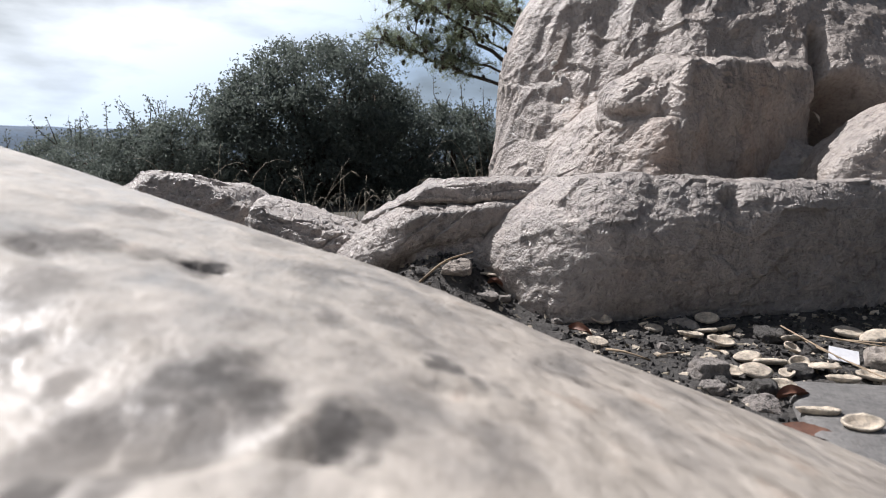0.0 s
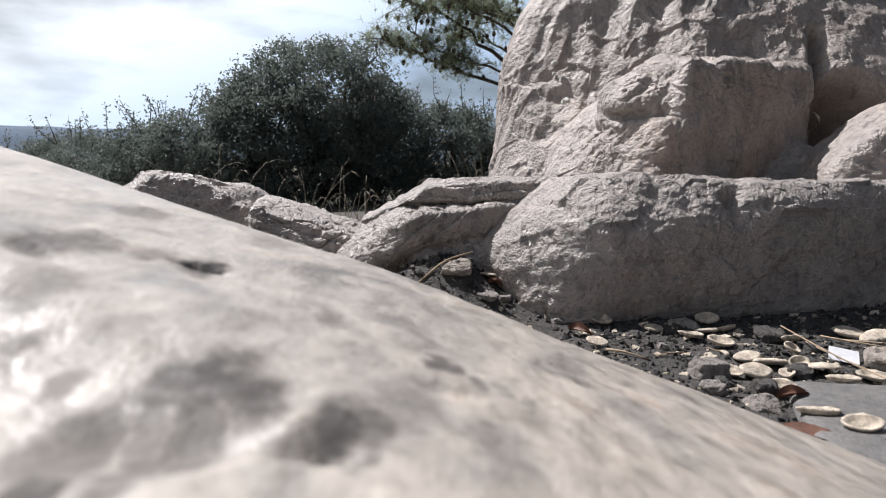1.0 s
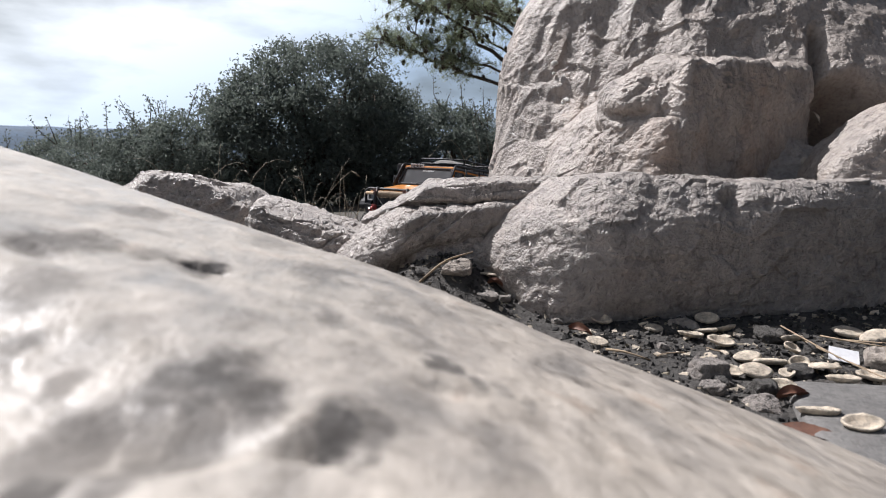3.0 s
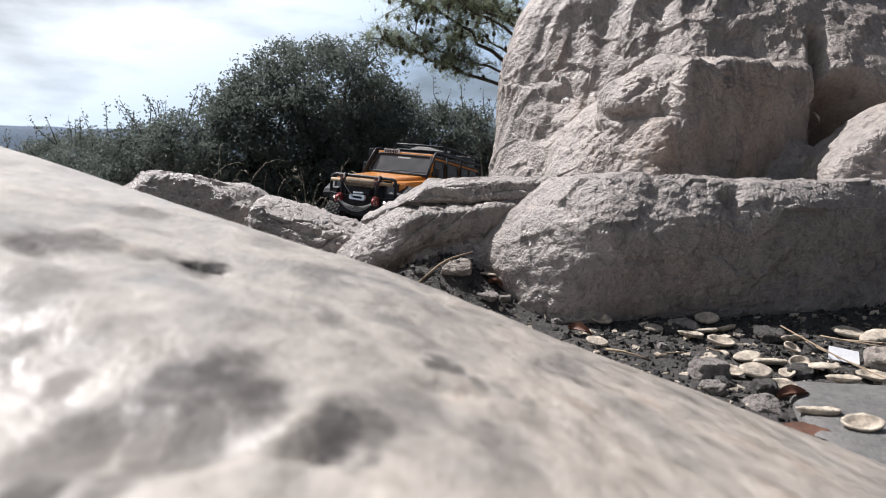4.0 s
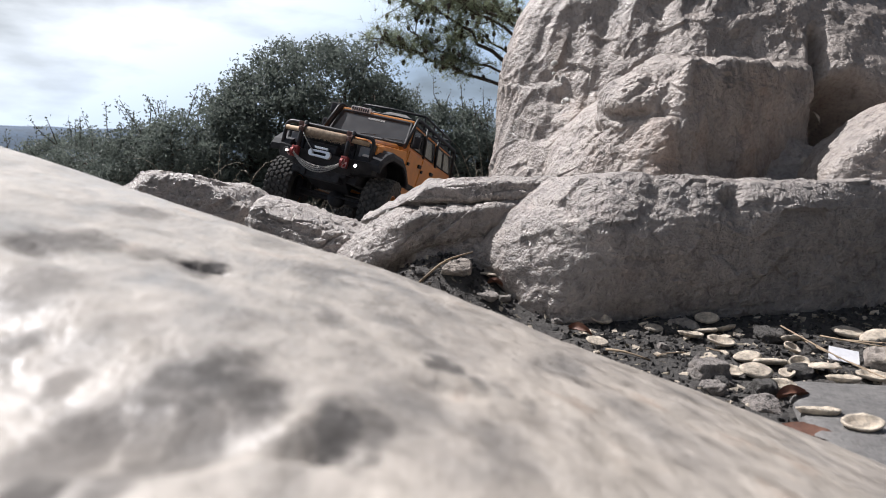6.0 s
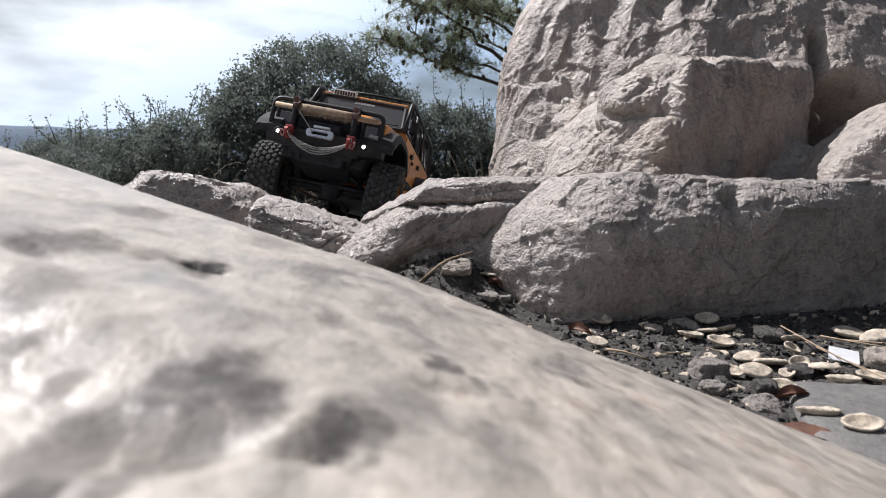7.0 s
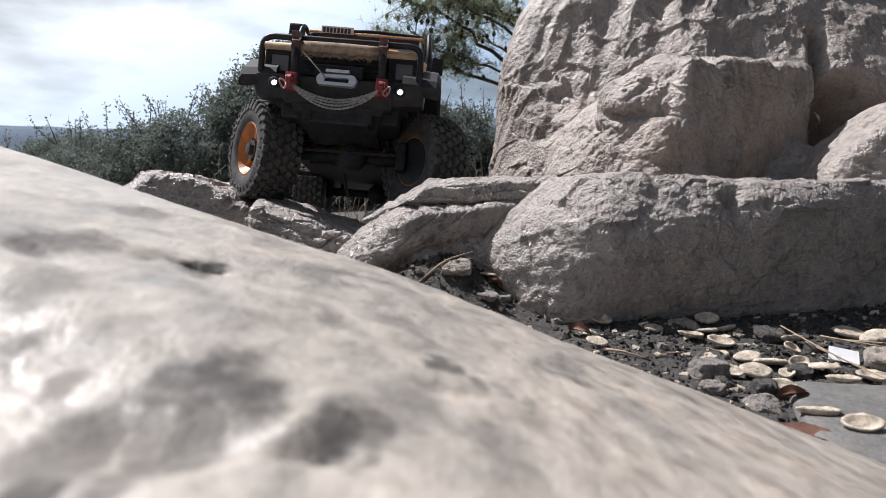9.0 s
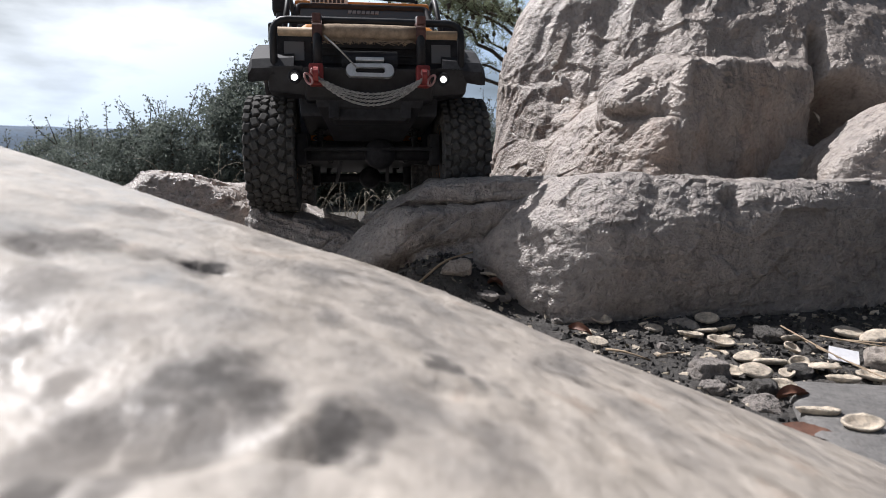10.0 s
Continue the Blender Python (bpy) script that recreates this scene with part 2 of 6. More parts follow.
def facets(p, seed=0):
    """Broken faces: a tilted flat for the cell nearest to each row of p, about -0.5 to 0.5."""
    i = np.floor(p).astype(np.int64)
    best = np.full(len(p), 9.0)
    out = np.zeros(len(p))
    for dx in (-1, 0, 1):
        for dy in (-1, 0, 1):
            for dz in (-1, 0, 1):
                a, b, c = i[:, 0] + dx, i[:, 1] + dy, i[:, 2] + dz
                h = lattice(a, b, c, seed)
                g, k = (h * 977.0) % 1.0, (h * 71993.0) % 1.0
                v = p - np.stack([a + 0.1 + 0.8 * h, b + 0.1 + 0.8 * g, c + 0.1 + 0.8 * k], -1)
                d = (v * v).sum(1)
                m = d < best
                best[m] = d[m]
                out[m] = ((v[:, 0] * (g - 0.5) + v[:, 1] * (k - 0.5) + v[:, 2] * (h - 0.5)) * 1.3 + (g - 0.5) * 0.5)[m]
    return out


def mesh_object(name, verts, faces, mat, parent=None, smooth=True):
    me = bpy.data.meshes.new(name)
    me.from_pydata(np.asarray(verts).tolist(), [], np.asarray(faces).tolist() if isinstance(faces, np.ndarray) else faces)
    me.materials.append(mat)
    if smooth:
        me.shade_smooth()
    ob = new(name, me)
    if parent:
        ob.parent = parent
    return ob


def cube_sphere(n):
    """Directions and quads of a cube blown up to a sphere, with shared edges."""
    a = np.tan(np.linspace(-1, 1, n + 1) * math.pi / 4)
    A, B = np.meshgrid(a, a, indexing="ij")
    ids = np.arange((n + 1) ** 2).reshape(n + 1, n + 1)
    q = np.stack([ids[:-1, :-1], ids[1:, :-1], ids[1:, 1:], ids[:-1, 1:]], -1).reshape(-1, 4)
    verts, faces = [], []
    for axis in range(3):
        for s in (-1, 1):
            v = np.zeros(((n + 1) ** 2, 3))
            v[:, axis], v[:, (axis + 1) % 3], v[:, (axis + 2) % 3] = s, A.ravel(), B.ravel()
            faces.append((q if s > 0 else q[:, ::-1]) + len(verts) * (n + 1) ** 2)
            verts.append(v)
    v = np.concatenate(verts)
    _, first, back = np.unique(np.round(v, 6), axis=0, return_index=True, return_inverse=True)
    v = v[first]
    return v / np.linalg.norm(v, axis=1, keepdims=True), back.ravel()[np.concatenate(faces)]


SPHERES = {}


def rock_points(centre, bodies, n, lean=(0, 0, 0), power=12, join=9):
    """A rounded many-sided stone about centre: each body is a list of (normal, point on that side); several bodies melt together."""
    if n not in SPHERES:
        SPHERES[n] = cube_sphere(n)
    d, faces = SPHERES[n]
    d = d + np.array(lean)
    d = d / np.linalg.norm(d, axis=1, keepdims=True)
    c = np.array(centre)
    rs, ns = [], []
    for planes in bodies:
        acc, nn = 0, 0
        for nrm, p in planes:
            nrm = np.array(nrm, float)
            nrm /= np.linalg.norm(nrm)
            k = (np.clip(d @ nrm, 0, None) / (nrm @ (np.array(p) - c))) ** power
            acc = acc + k
            nn = nn + k[:, None] * nrm
        rs.append(acc ** (-1 / power))
        ns.append(nn / np.linalg.norm(nn, axis=1, keepdims=True))
    w = np.stack([r ** join for r in rs])
    r = w.sum(0) ** (1 / join)
    nrm = sum(a[:, None] * b for a, b in zip(w / w.sum(0), ns))
    nrm /= np.linalg.norm(nrm, axis=1, keepdims=True)
    return c + r[:, None] * d, nrm, faces


def perlin(p, seed=0):
    """Gradient noise, about -0.7 to 0.7, at the rows of p."""
    i = np.floor(p).astype(np.int64)
    f = p - i
    w = f * f * f * (f * (f * 6 - 15) + 10)
    out = 0
    for dx in (0, 1):
        for dy in (0, 1):
            for dz in (0, 1):
                h = lattice(i[:, 0] + dx, i[:, 1] + dy, i[:, 2] + dz, seed)
                z, a = 2 * h - 1, 6.2831853 * ((h * 7919.0) % 1.0)
                r = np.sqrt(1 - z * z)
                g = r * np.cos(a) * (f[:, 0] - dx) + r * np.sin(a) * (f[:, 1] - dy) + z * (f[:, 2] - dz)
                out = out + g * (w[:, 0] if dx else 1 - w[:, 0]) * (w[:, 1] if dy else 1 - w[:, 1]) * (w[:, 2] if dz else 1 - w[:, 2])
    return out


def rugged(p, octaves, seed, gain=0.5, sharp=0.5):
    """Perlin octaves, part of them folded to creased ridges."""
    out, amp = 0, 1.0
    for o in range(octaves):
        v = perlin(p * 2.07 ** o + 11.7 * o, seed + o)
        out = out + amp * ((1 - sharp) * v + sharp * (0.25 - np.abs(v)) * 1.7)
        amp *= gain
    return out


def pocks(p, seed, share):
    """Round hollows, 1 at their bottom, in a share of the cells of a grid."""
    i = np.floor(p).astype(np.int64)
    out = np.zeros(len(p))
    for dx in (-1, 0, 1):
        for dy in (-1, 0, 1):
            for dz in (-1, 0, 1):
                a, b, c = i[:, 0] + dx, i[:, 1] + dy, i[:, 2] + dz
                h = lattice(a, b, c, seed)
                g, k = (h * 977.0) % 1.0, (h * 71993.0) % 1.0
                v = p - np.stack([a + h, b + g, c + k], -1)
                r = 0.25 + 0.45 * g
                q = np.clip(1 - (v * v).sum(1) / (r * r), 0, None) * r * 1.6
                out = np.maximum(out, np.where(k < share, q, 0))
    return out


def drawn_out(p, way, stretch):
    """Space squeezed along a direction, so that noise in it runs in streaks that way."""
    g = np.array(way, float)
    g /= np.linalg.norm(g)
    return p - (1 - stretch) * (p @ g)[:, None] * g


def roughen(p, nrm, seed, swell=(0.01, 8), flow=None, rough=(0.0024, 45), bed=None, pock=None, cracks=(0.0, 12), strata=None, pits=(), grooves=(), chips=((0.002, 30),)):
    """Moves the skin of a stone: swellings, flutes, broken chips, a rugged grain in patches, hollows, cracks, and layers."""
    warp = p + 0.02 * np.stack([perlin(p * 11 + 5 * k, seed + 50 + k) for k in range(3)], -1)
    h = swell[0] * rugged(warp * swell[1], 3, seed, 0.45, 0.25)
    if flow:
        amp, scale, way, stretch = flow
        h = h + amp * rugged(drawn_out(warp, way, stretch) * scale, 4, seed + 5, 0.5, 0.65)
    patch = np.clip(0.75 + 1.5 * perlin(warp * rough[1] * 0.22, seed + 8), 0.3, 1.5)
    h = h + rough[0] * patch * rugged((drawn_out(p, *bed) if bed else p) * 0.7 * rough[1] + warp * 0.3 * rough[1], 5, seed + 9, 0.56, 0.35)
    if pock:
        h = h - pock[0] * pocks(warp * pock[1], seed + 70, pock[2])
    if cracks[0]:
        c = np.abs(perlin(warp * cracks[1], seed + 33) + 0.3 * perlin(warp * cracks[1] * 3, seed + 34))
        h = h - cracks[0] * np.exp(-(c / 0.03) ** 2)
    if strata:
        amp, per, tilt = strata
        u = (warp @ np.array(tilt)) / per + 0.9 * perlin(p * 9, seed + 40)
        step = u - np.floor(u)
        h = h + amp * (np.clip(step * 1.25, 0, 1) ** 0.6 - 0.6) * (0.55 + 1.1 * perlin(p * 14 + np.floor(u)[:, None] * 3.1, seed + 44))
    for k, (amp, scale) in enumerate(chips):
        h = h + amp * facets((warp * 0.6 + p * 0.4) * scale * np.array((1, 1, 1.4)), seed + 60 + k)
    for x, y, z, r, d in pits:
        q = np.linalg.norm((warp * 0.5 + p * 0.5 - np.array((x, y, z))) * np.array((0.75, 1.2, 1)), axis=1)
        h = h - d * np.exp(-(q / r) ** 4)
    for a, b, r, d in grooves:
        a, b = np.array(a), np.array(b)
        q = warp * 0.5 + p * 0.5
        k = np.clip(((q - a) @ (b - a)) / ((b - a) @ (b - a)), 0, 1)
        h = h - d * np.exp(-(np.linalg.norm(q - a - k[:, None] * (b - a), axis=1) / r) ** 2)
    return p + nrm * h[:, None]


def finger(centre, tip, radius, tilt=0.0):
    """The sides of a blunt lobe that stands out from centre to tip."""
    c, e = np.array(centre), np.array(tip)
    way = (e - c) / np.linalg.norm(e - c)
    a = np.cross(way, (0, 0, 1.0))
    a /= np.linalg.norm(a)
    b = np.cross(a, way)
    sides = [(tuple(way), tuple(e)), (tuple(-way), tuple(c - way * radius))]
    for k in range(6):
        w = k * math.pi / 3 + tilt
        n = math.cos(w) * a + math.sin(w) * b
        sides.append((tuple(n), tuple(c + n * radius)))
        sides.append((tuple(n + way * 0.9), tuple(e - way * radius * 0.5 + n * radius * 0.75)))
    return sides


def boulder(name, centre, bodies, n, mat, label, lean=(0, 0, 0), power=12, seed=0, **skin):
    p, nrm, faces = rock_points(centre, bodies, n, lean, power)
    p = roughen(p, nrm, seed, **skin)
    base = np.array([centre[0], centre[1], p[:, 2].min()])
    ob = mesh_object(name, p - base, faces, mat)
    ob.location = base
    return tagged(ob, label, "boulder" if "boulder" in name else "rock", "rocks round the track")


# ---- ground ----
def ground_height(x, y):
    """The lie of the ground, without its roughness."""
    along = np.interp(y, [-3000, -50, -1.5, -0.2, 0.3, 0.5, 0.62, 0.72, 0.85, 1.0, 1.3, 1.6, 1.9, 2.3, 4, 10, 40, 200, 3000],
                      [-40, -2, -0.3, -0.05, -0.004, 0.0, 0.018, 0.03, 0.025, 0.0, -0.045, -0.105, -0.16, -0.195, -0.25, -0.4, -1.2, -5, -45])
    side = np.interp(x, [-3, -0.6, -0.2, 0.1, 0.4, 2], [-0.1, 0.0, 0.0, 0.0, 0.0, -0.02])
    near = np.clip((0.75 - y) / 0.2, 0, 1) * np.clip((x - 0.12) / 0.2, 0, 1)
    mound = 0.040 * np.exp(-((x - 0.0) / 0.05) ** 2 - ((y - 0.56) / 0.05) ** 2)
    return along + side - 0.008 * near + mound


def build_ground():
    n = 270
    u = np.linspace(-1, 1, n + 1)
    k = np.arcsinh(3000 / 0.16)
    ax = 0.16 * np.sinh(k * u)
    X, Y = np.meshgrid(ax + 0.15, ax + 0.6, indexing="ij")
    x, y = X.ravel(), Y.ravel()
    p = np.stack([x, y, np.zeros_like(x)], -1)
    far = np.clip(np.hypot(x, y) / 3, 0, 1)
    z = ground_height(x, y) + 0.006 * fbm(p * 22, 4, 3) * (1 - far * 0.5) + 0.02 * far * fbm(p * 1.5, 3, 4)
    ids = np.arange((n + 1) ** 2).reshape(n + 1, n + 1)
    q = np.stack([ids[:-1, :-1], ids[1:, :-1], ids[1:, 1:], ids[:-1, 1:]], -1).reshape(-1, 4)
    ob = mesh_object("ground", np.stack([x, y, z], -1), q, GROUND)
    tagged(ob, "dark crumbly soil between the rocks, running out to scrub", "ground", kind="structure")


build_ground()

# ---- rocks ----
stone = boulder("foreground_boulder", (-0.06, 0.08, -0.01), [[
    ((0.26, 0.06, 1), (0, 0, 0.109)), ((0.40, 0.10, 1), (0.10, 0.1, 0.060)), ((0.28, 1, 0.5), (0, 0.315, 0.075)), ((1, 0.3, 0.5), (0.36, 0.1, 0)),
    ((-1, 0, 0.2), (-0.55, 0, 0)), ((0, -1, 0.3), (0, -0.4, 0)), ((0, 0, -1), (0, 0, -0.07))]],
    90, SOIL, "pale worn limestone boulder with dark pits, close by", lean=(0.15, 0.35, 0.35), power=14, seed=3,
    swell=(0.004, 8), rough=(0.0016, 42), chips=(),
    pits=((-0.112, 0.058, 0.118, 0.066, 0.012), (-0.0645, 0.173, 0.111, 0.0045, 0.006), (-0.083, 0.139, 0.128, 0.008, 0.003), (0.002, 0.122, 0.098, 0.007, 0.004), (-0.014, 0.080, 0.105, 0.005, 0.003), (-0.035, 0.078, 0.109, 0.010, 0.003), (0.024, 0.115, 0.092, 0.007, 0.003)))
# dark weathered hollows of the near face
hollows = [
    (-0.065, 0.173, 0.0052, 0.97), (-0.070, 0.173, 0.0034, 0.7), (-0.092, 0.155, 0.0082, 0.75), (-0.087, 0.160, 0.0057, 0.7), (-0.035, 0.097, 0.0066, 0.85), (-0.041, 0.093, 0.0043, 0.75),
    (-0.028, 0.092, 0.0051, 0.85), (-0.033, 0.080, 0.0044, 0.7), (-0.016, 0.089, 0.0049, 0.92), (-0.011, 0.092, 0.0043, 0.75), (-0.019, 0.086, 0.0032, 0.7), (-0.010, 0.080, 0.0022, 0.7),
    (-0.001, 0.145, 0.0037, 0.8), (0.003, 0.144, 0.0034, 0.85), (0.008, 0.138, 0.0028, 0.7), (-0.044, 0.062, 0.0040, 0.85), (-0.046, 0.074, 0.0054, 0.65), (-0.037, 0.070, 0.0045, 0.7),
]
stains = [
    (-0.092, 0.144, 0.0038, 0.5), (-0.103, 0.220, 0.0077, 0.6), (-0.078, 0.169, 0.0051, 0.6), (-0.066, 0.097, 0.0026, 0.6), (-0.055, 0.089, 0.0027, 0.55), (0.013, 0.135, 0.0025, 0.55),
    (0.019, 0.131, 0.0022, 0.45), (-0.036, 0.062, 0.0034, 0.55), (-0.029, 0.157, 0.0042, 0.6), (-0.016, 0.194, 0.0087, 0.35), (-0.020, 0.075, 0.0042, 0.4), (0.041, 0.208, 0.0076, 0.35),
    (-0.007, 0.170, 0.0077, 0.35), (0.051, 0.164, 0.0076, 0.35), (0.011, 0.100, 0.0056, 0.4), (-0.076, 0.119, 0.0063, 0.45), (-0.056, 0.106, 0.0057, 0.4), (-0.042, 0.131, 0.0047, 0.4),
    (-0.043, 0.217, 0.0077, 0.4), (-0.067, 0.250, 0.0089, 0.35), (-0.018, 0.134, 0.0073, 0.35), (-0.006, 0.106, 0.0068, 0.4), (0.015, 0.243, 0.0110, 0.3), (-0.039, 0.080, 0.0037, 0.6),
]
stone.data.materials[0] = worn_limestone("pale_limestone", [(x - stone.location[0], y - stone.location[1], r, k) for x, y, r, k in hollows + stains])

boulder("saddle_rock", (-0.005, 0.60, 0.06), [[
    ((-0.05, -0.1, 1), (0.0, 0.585, 0.088)), ((0.3, -1, 0.0), (0.0, 0.572, 0.075)), ((-1, -0.35, 1.1), (-0.052, 0.585, 0.072)), ((-0.6, -1, 0.3), (-0.05, 0.572, 0.06)), ((0.1, 1, 0.2), (0, 0.64, 0.06)),
    ((1, 0, 0.2), (0.12, 0.6, 0.06)), ((0.25, -0.6, -0.75), (0.0, 0.58, 0.055)), ((0, 0, -1), (0, 0.62, 0.01))]],
    112, ROCK_GREY, "rounded saddle-shaped limestone rock with a hollow front", lean=(-0.1, -0.5, 0.1), power=16, seed=11,
    swell=(0.004, 14), flow=(0.004, 34, (1, 0.1, 0.35), 0.3), rough=(0.0030, 85), bed=((1, 0.1, 0.4), 0.45), strata=(0.0042, 0.016, (-0.45, 0.1, 1)), chips=((0.0030, 36), (0.0018, 95)))

boulder("under_rock", (0.015, 0.62, 0.04), [[
    ((0.1, -1, 0.5), (0.01, 0.573, 0.050)), ((0, 0, 1), (0, 0.6, 0.078)), ((-1, -0.6, 0.3), (-0.036, 0.592, 0.05)), ((1, -0.2, 0.2), (0.075, 0.6, 0.05)), ((0, 1, 0), (0, 0.66, 0.04)), ((0, 0, -1), (0, 0.62, 0.0))]],
    60, ROCK_GREY, "shaded grey rock under the hollow of the saddle rock", lean=(0, -0.4, 0.1), power=12, seed=17,
    swell=(0.005, 20), rough=(0.0022, 85), chips=((0.003, 40), (0.0015, 95)))

boulder("layered_slab", (0.04, 0.635, 0.09), [[
    ((-0.06, -0.03, 1), (0.03, 0.63, 0.112)), ((-0.02, -1, 0.40), (0.04, 0.600, 0.106)), ((-0.47, -0.05, 0.88), (-0.028, 0.63, 0.100)), ((-1, 0, 0.2), (-0.085, 0.63, 0.08)), ((0.1, 1, 0.3), (0, 0.662, 0.09)),
    ((1, -0.2, 0.1), (0.112, 0.63, 0.09)), ((0.0, -0.55, -0.83), (0.03, 0.600, 0.0965)), ((0, 0, -1), (0, 0.63, 0.070))]],
    98, ROCK_GREY, "thin layered limestone slab resting on a rounded rock", lean=(-0.1, -0.4, 0.1), power=34, seed=15,
    swell=(0.002, 14), flow=(0.0026, 45, (1, 0, 0.1), 0.2), rough=(0.0020, 80), bed=((1, 0, 0.1), 0.35), strata=(0.0050, 0.0085, (-0.08, 0.1, 1)), chips=((0.0030, 32), (0.0016, 90)))

boulder("ledge_boulder", (0.34, 0.68, 0.055), [[
    ((0.02, 0.10, 1), (0.3, 0.62, 0.112)), ((0.08, -0.72, 0.72), (0.25, 0.546, 0.102)), ((0.22, -1, 0.02), (0.22, 0.528, 0.07)), ((-0.60, -0.25, 0.78), (0.080, 0.56, 0.090)), ((-0.85, -0.35, -0.4), (0.036, 0.56, 0.045)), ((-0.45, -1, 0.33), (0.085, 0.536, 0.075)),
    ((0, 1, 0.2), (0.3, 0.86, 0)), ((1, 0, 0.2), (0.85, 0.6, 0)), ((0.15, -0.95, -0.35), (0.3, 0.530, 0.035)), ((-1, 0.5, 0.3), (0.06, 0.68, 0.05)), ((0, 0, -1), (0, 0.6, -0.05))]],
    184, ROCK_GREY, "long grey limestone ledge with a chipped lit rim", lean=(-0.2, -0.72, 0.2), power=22, seed=21,
    swell=(0.005, 8), flow=(0.0022, 30, (1, 0.1, -0.2), 0.4), rough=(0.0030, 66), bed=((1, 0.1, 0.45), 0.6), strata=(0.0012, 0.026, (0.12, 0.1, 1)), chips=((0.0042, 24), (0.0012, 100)),
    grooves=(((0.245, 0.54, 0.105), (0.275, 0.60, 0.115), 0.007, 0.010), ((0.245, 0.54, 0.105), (0.252, 0.53, 0.085), 0.006, 0.006), ((0.26, 0.60, 0.112), (0.60, 0.58, 0.106), 0.006, 0.006), ((0.12, 0.60, 0.112), (0.26, 0.62, 0.113), 0.005, 0.004)))

boulder("tall_boulder", (0.45, 1.22, 0.12), [
    [((-1, 0.35, 0.02), (0.082, 1.10, 0.16)), ((-0.8, -0.65, 0.2), (0.11, 1.04, 0.2)), ((-0.35, -0.9, 0.42), (0.25, 0.97, 0.2)), ((0.12, -0.84, 0.54), (0.5, 0.955, 0.25)), ((-0.8, 0, 0.6), (0.155, 1.1, 0.40)), ((0, -0.15, 1), (0.5, 1.2, 0.72)), ((1, 0, 0.2), (1.3, 1.2, 0.2)),
     ((-0.6, 1, 0.1), (0.3, 1.5, 0.1)), ((0.2, 1, 0.2), (0.6, 1.65, 0.1)), ((0, 0, -1), (0.5, 1.2, -0.2))]],
    186, ROCK_WARM, "tall warm limestone boulder, sunlit and fluted on one side", lean=(-0.3, -0.68, 0), power=20, seed=33,
    swell=(0.018, 6), flow=(0.0125, 14, (0.34, -0.1, 1), 0.22), rough=(0.0028, 65), bed=((0.4, -0.1, 1), 0.4), chips=((0.004, 18), (0.0011, 70)),
    pits=((0.178, 1.02, 0.225, 0.014, 0.007), (0.162, 1.0, 0.165, 0.016, 0.008), (0.165, 1.04, 0.255, 0.010, 0.006), (0.43, 0.985, 0.285, 0.03, 0.012), (0.60, 0.98, 0.375, 0.03, 0.03), (0.575, 0.94, 0.180, 0.062, 0.26), (0.575, 0.955, 0.225, 0.028, 0.08)),
    grooves=(((0.585, 1.02, 0.40), (0.560, 0.995, 0.315), 0.010, 0.03), ((0.560, 0.995, 0.315), (0.545, 0.97, 0.262), 0.012, 0.035), ((0.33, 1.01, 0.38), (0.315, 0.99, 0.26), 0.018, 0.010), ((0.262, 1.04, 0.40), (0.235, 1.01, 0.24), 0.014, 0.005), ((0.205, 1.05, 0.36), (0.19, 1.0, 0.20), 0.011, 0.004), ((0.45, 0.99, 0.40), (0.47, 0.96, 0.25), 0.012, 0.008)))

BLOCK = (0.37, 0.95, 0.14)
boulder("jutting_block", BLOCK, [
    [((-0.82, -0.57, 0.25), (0.283, 0.785, 0.15)), ((0.48, -0.87, 0.02), (0.277, 0.785, 0.15)), ((0.06, -0.12, 1), (0.35, 0.85, 0.259)), ((0.92, -0.35, 0.0), (0.500, 0.892, 0.15)),
     ((-0.62, 0.08, 0.68), (0.252, 0.84, 0.240)), ((-0.85, 0.1, 0.45), (0.206, 0.88, 0.195)), ((-1, 0.1, 0.1), (0.165, 0.95, 0.15)), ((0, 1, 0), (0.4, 1.2, 0.1)), ((0, 0, -1), (0.4, 0.95, 0.03))],
    finger(BLOCK, (0.218, 0.835, 0.212), 0.042)],
    136, ROCK_WARM, "squared limestone block jutting from the tall boulder, shaded face", lean=(-0.15, -0.65, 0.15), power=20, seed=35,
    swell=(0.013, 11), flow=(0.008, 22, (0.6, -0.3, 0.7), 0.4), rough=(0.0028, 75), bed=((0.6, -0.3, 0.7), 0.5), chips=((0.003, 26), (0.0018, 85)), strata=(0.0025, 0.04, (0.2, 0.1, 1)),
    grooves=(((0.20, 0.86, 0.188), (0.262, 0.80, 0.188), 0.006, 0.012), ((0.262, 0.80, 0.188), (0.285, 0.78, 0.215), 0.006, 0.008), ((0.33, 0.80, 0.262), (0.35, 0.92, 0.262), 0.014, 0.010), ((0.43, 0.86, 0.256), (0.46, 0.95, 0.256), 0.012, 0.008), ((0.40, 0.84, 0.235), (0.30, 0.79, 0.225), 0.008, 0.005)),
    pits=((0.277, 0.785, 0.205, 0.016, 0.012), (0.270, 0.79, 0.13, 0.016, 0.006), (0.49, 0.88, 0.235, 0.022, 0.014), (0.275, 0.79, 0.255, 0.018, 0.010)))

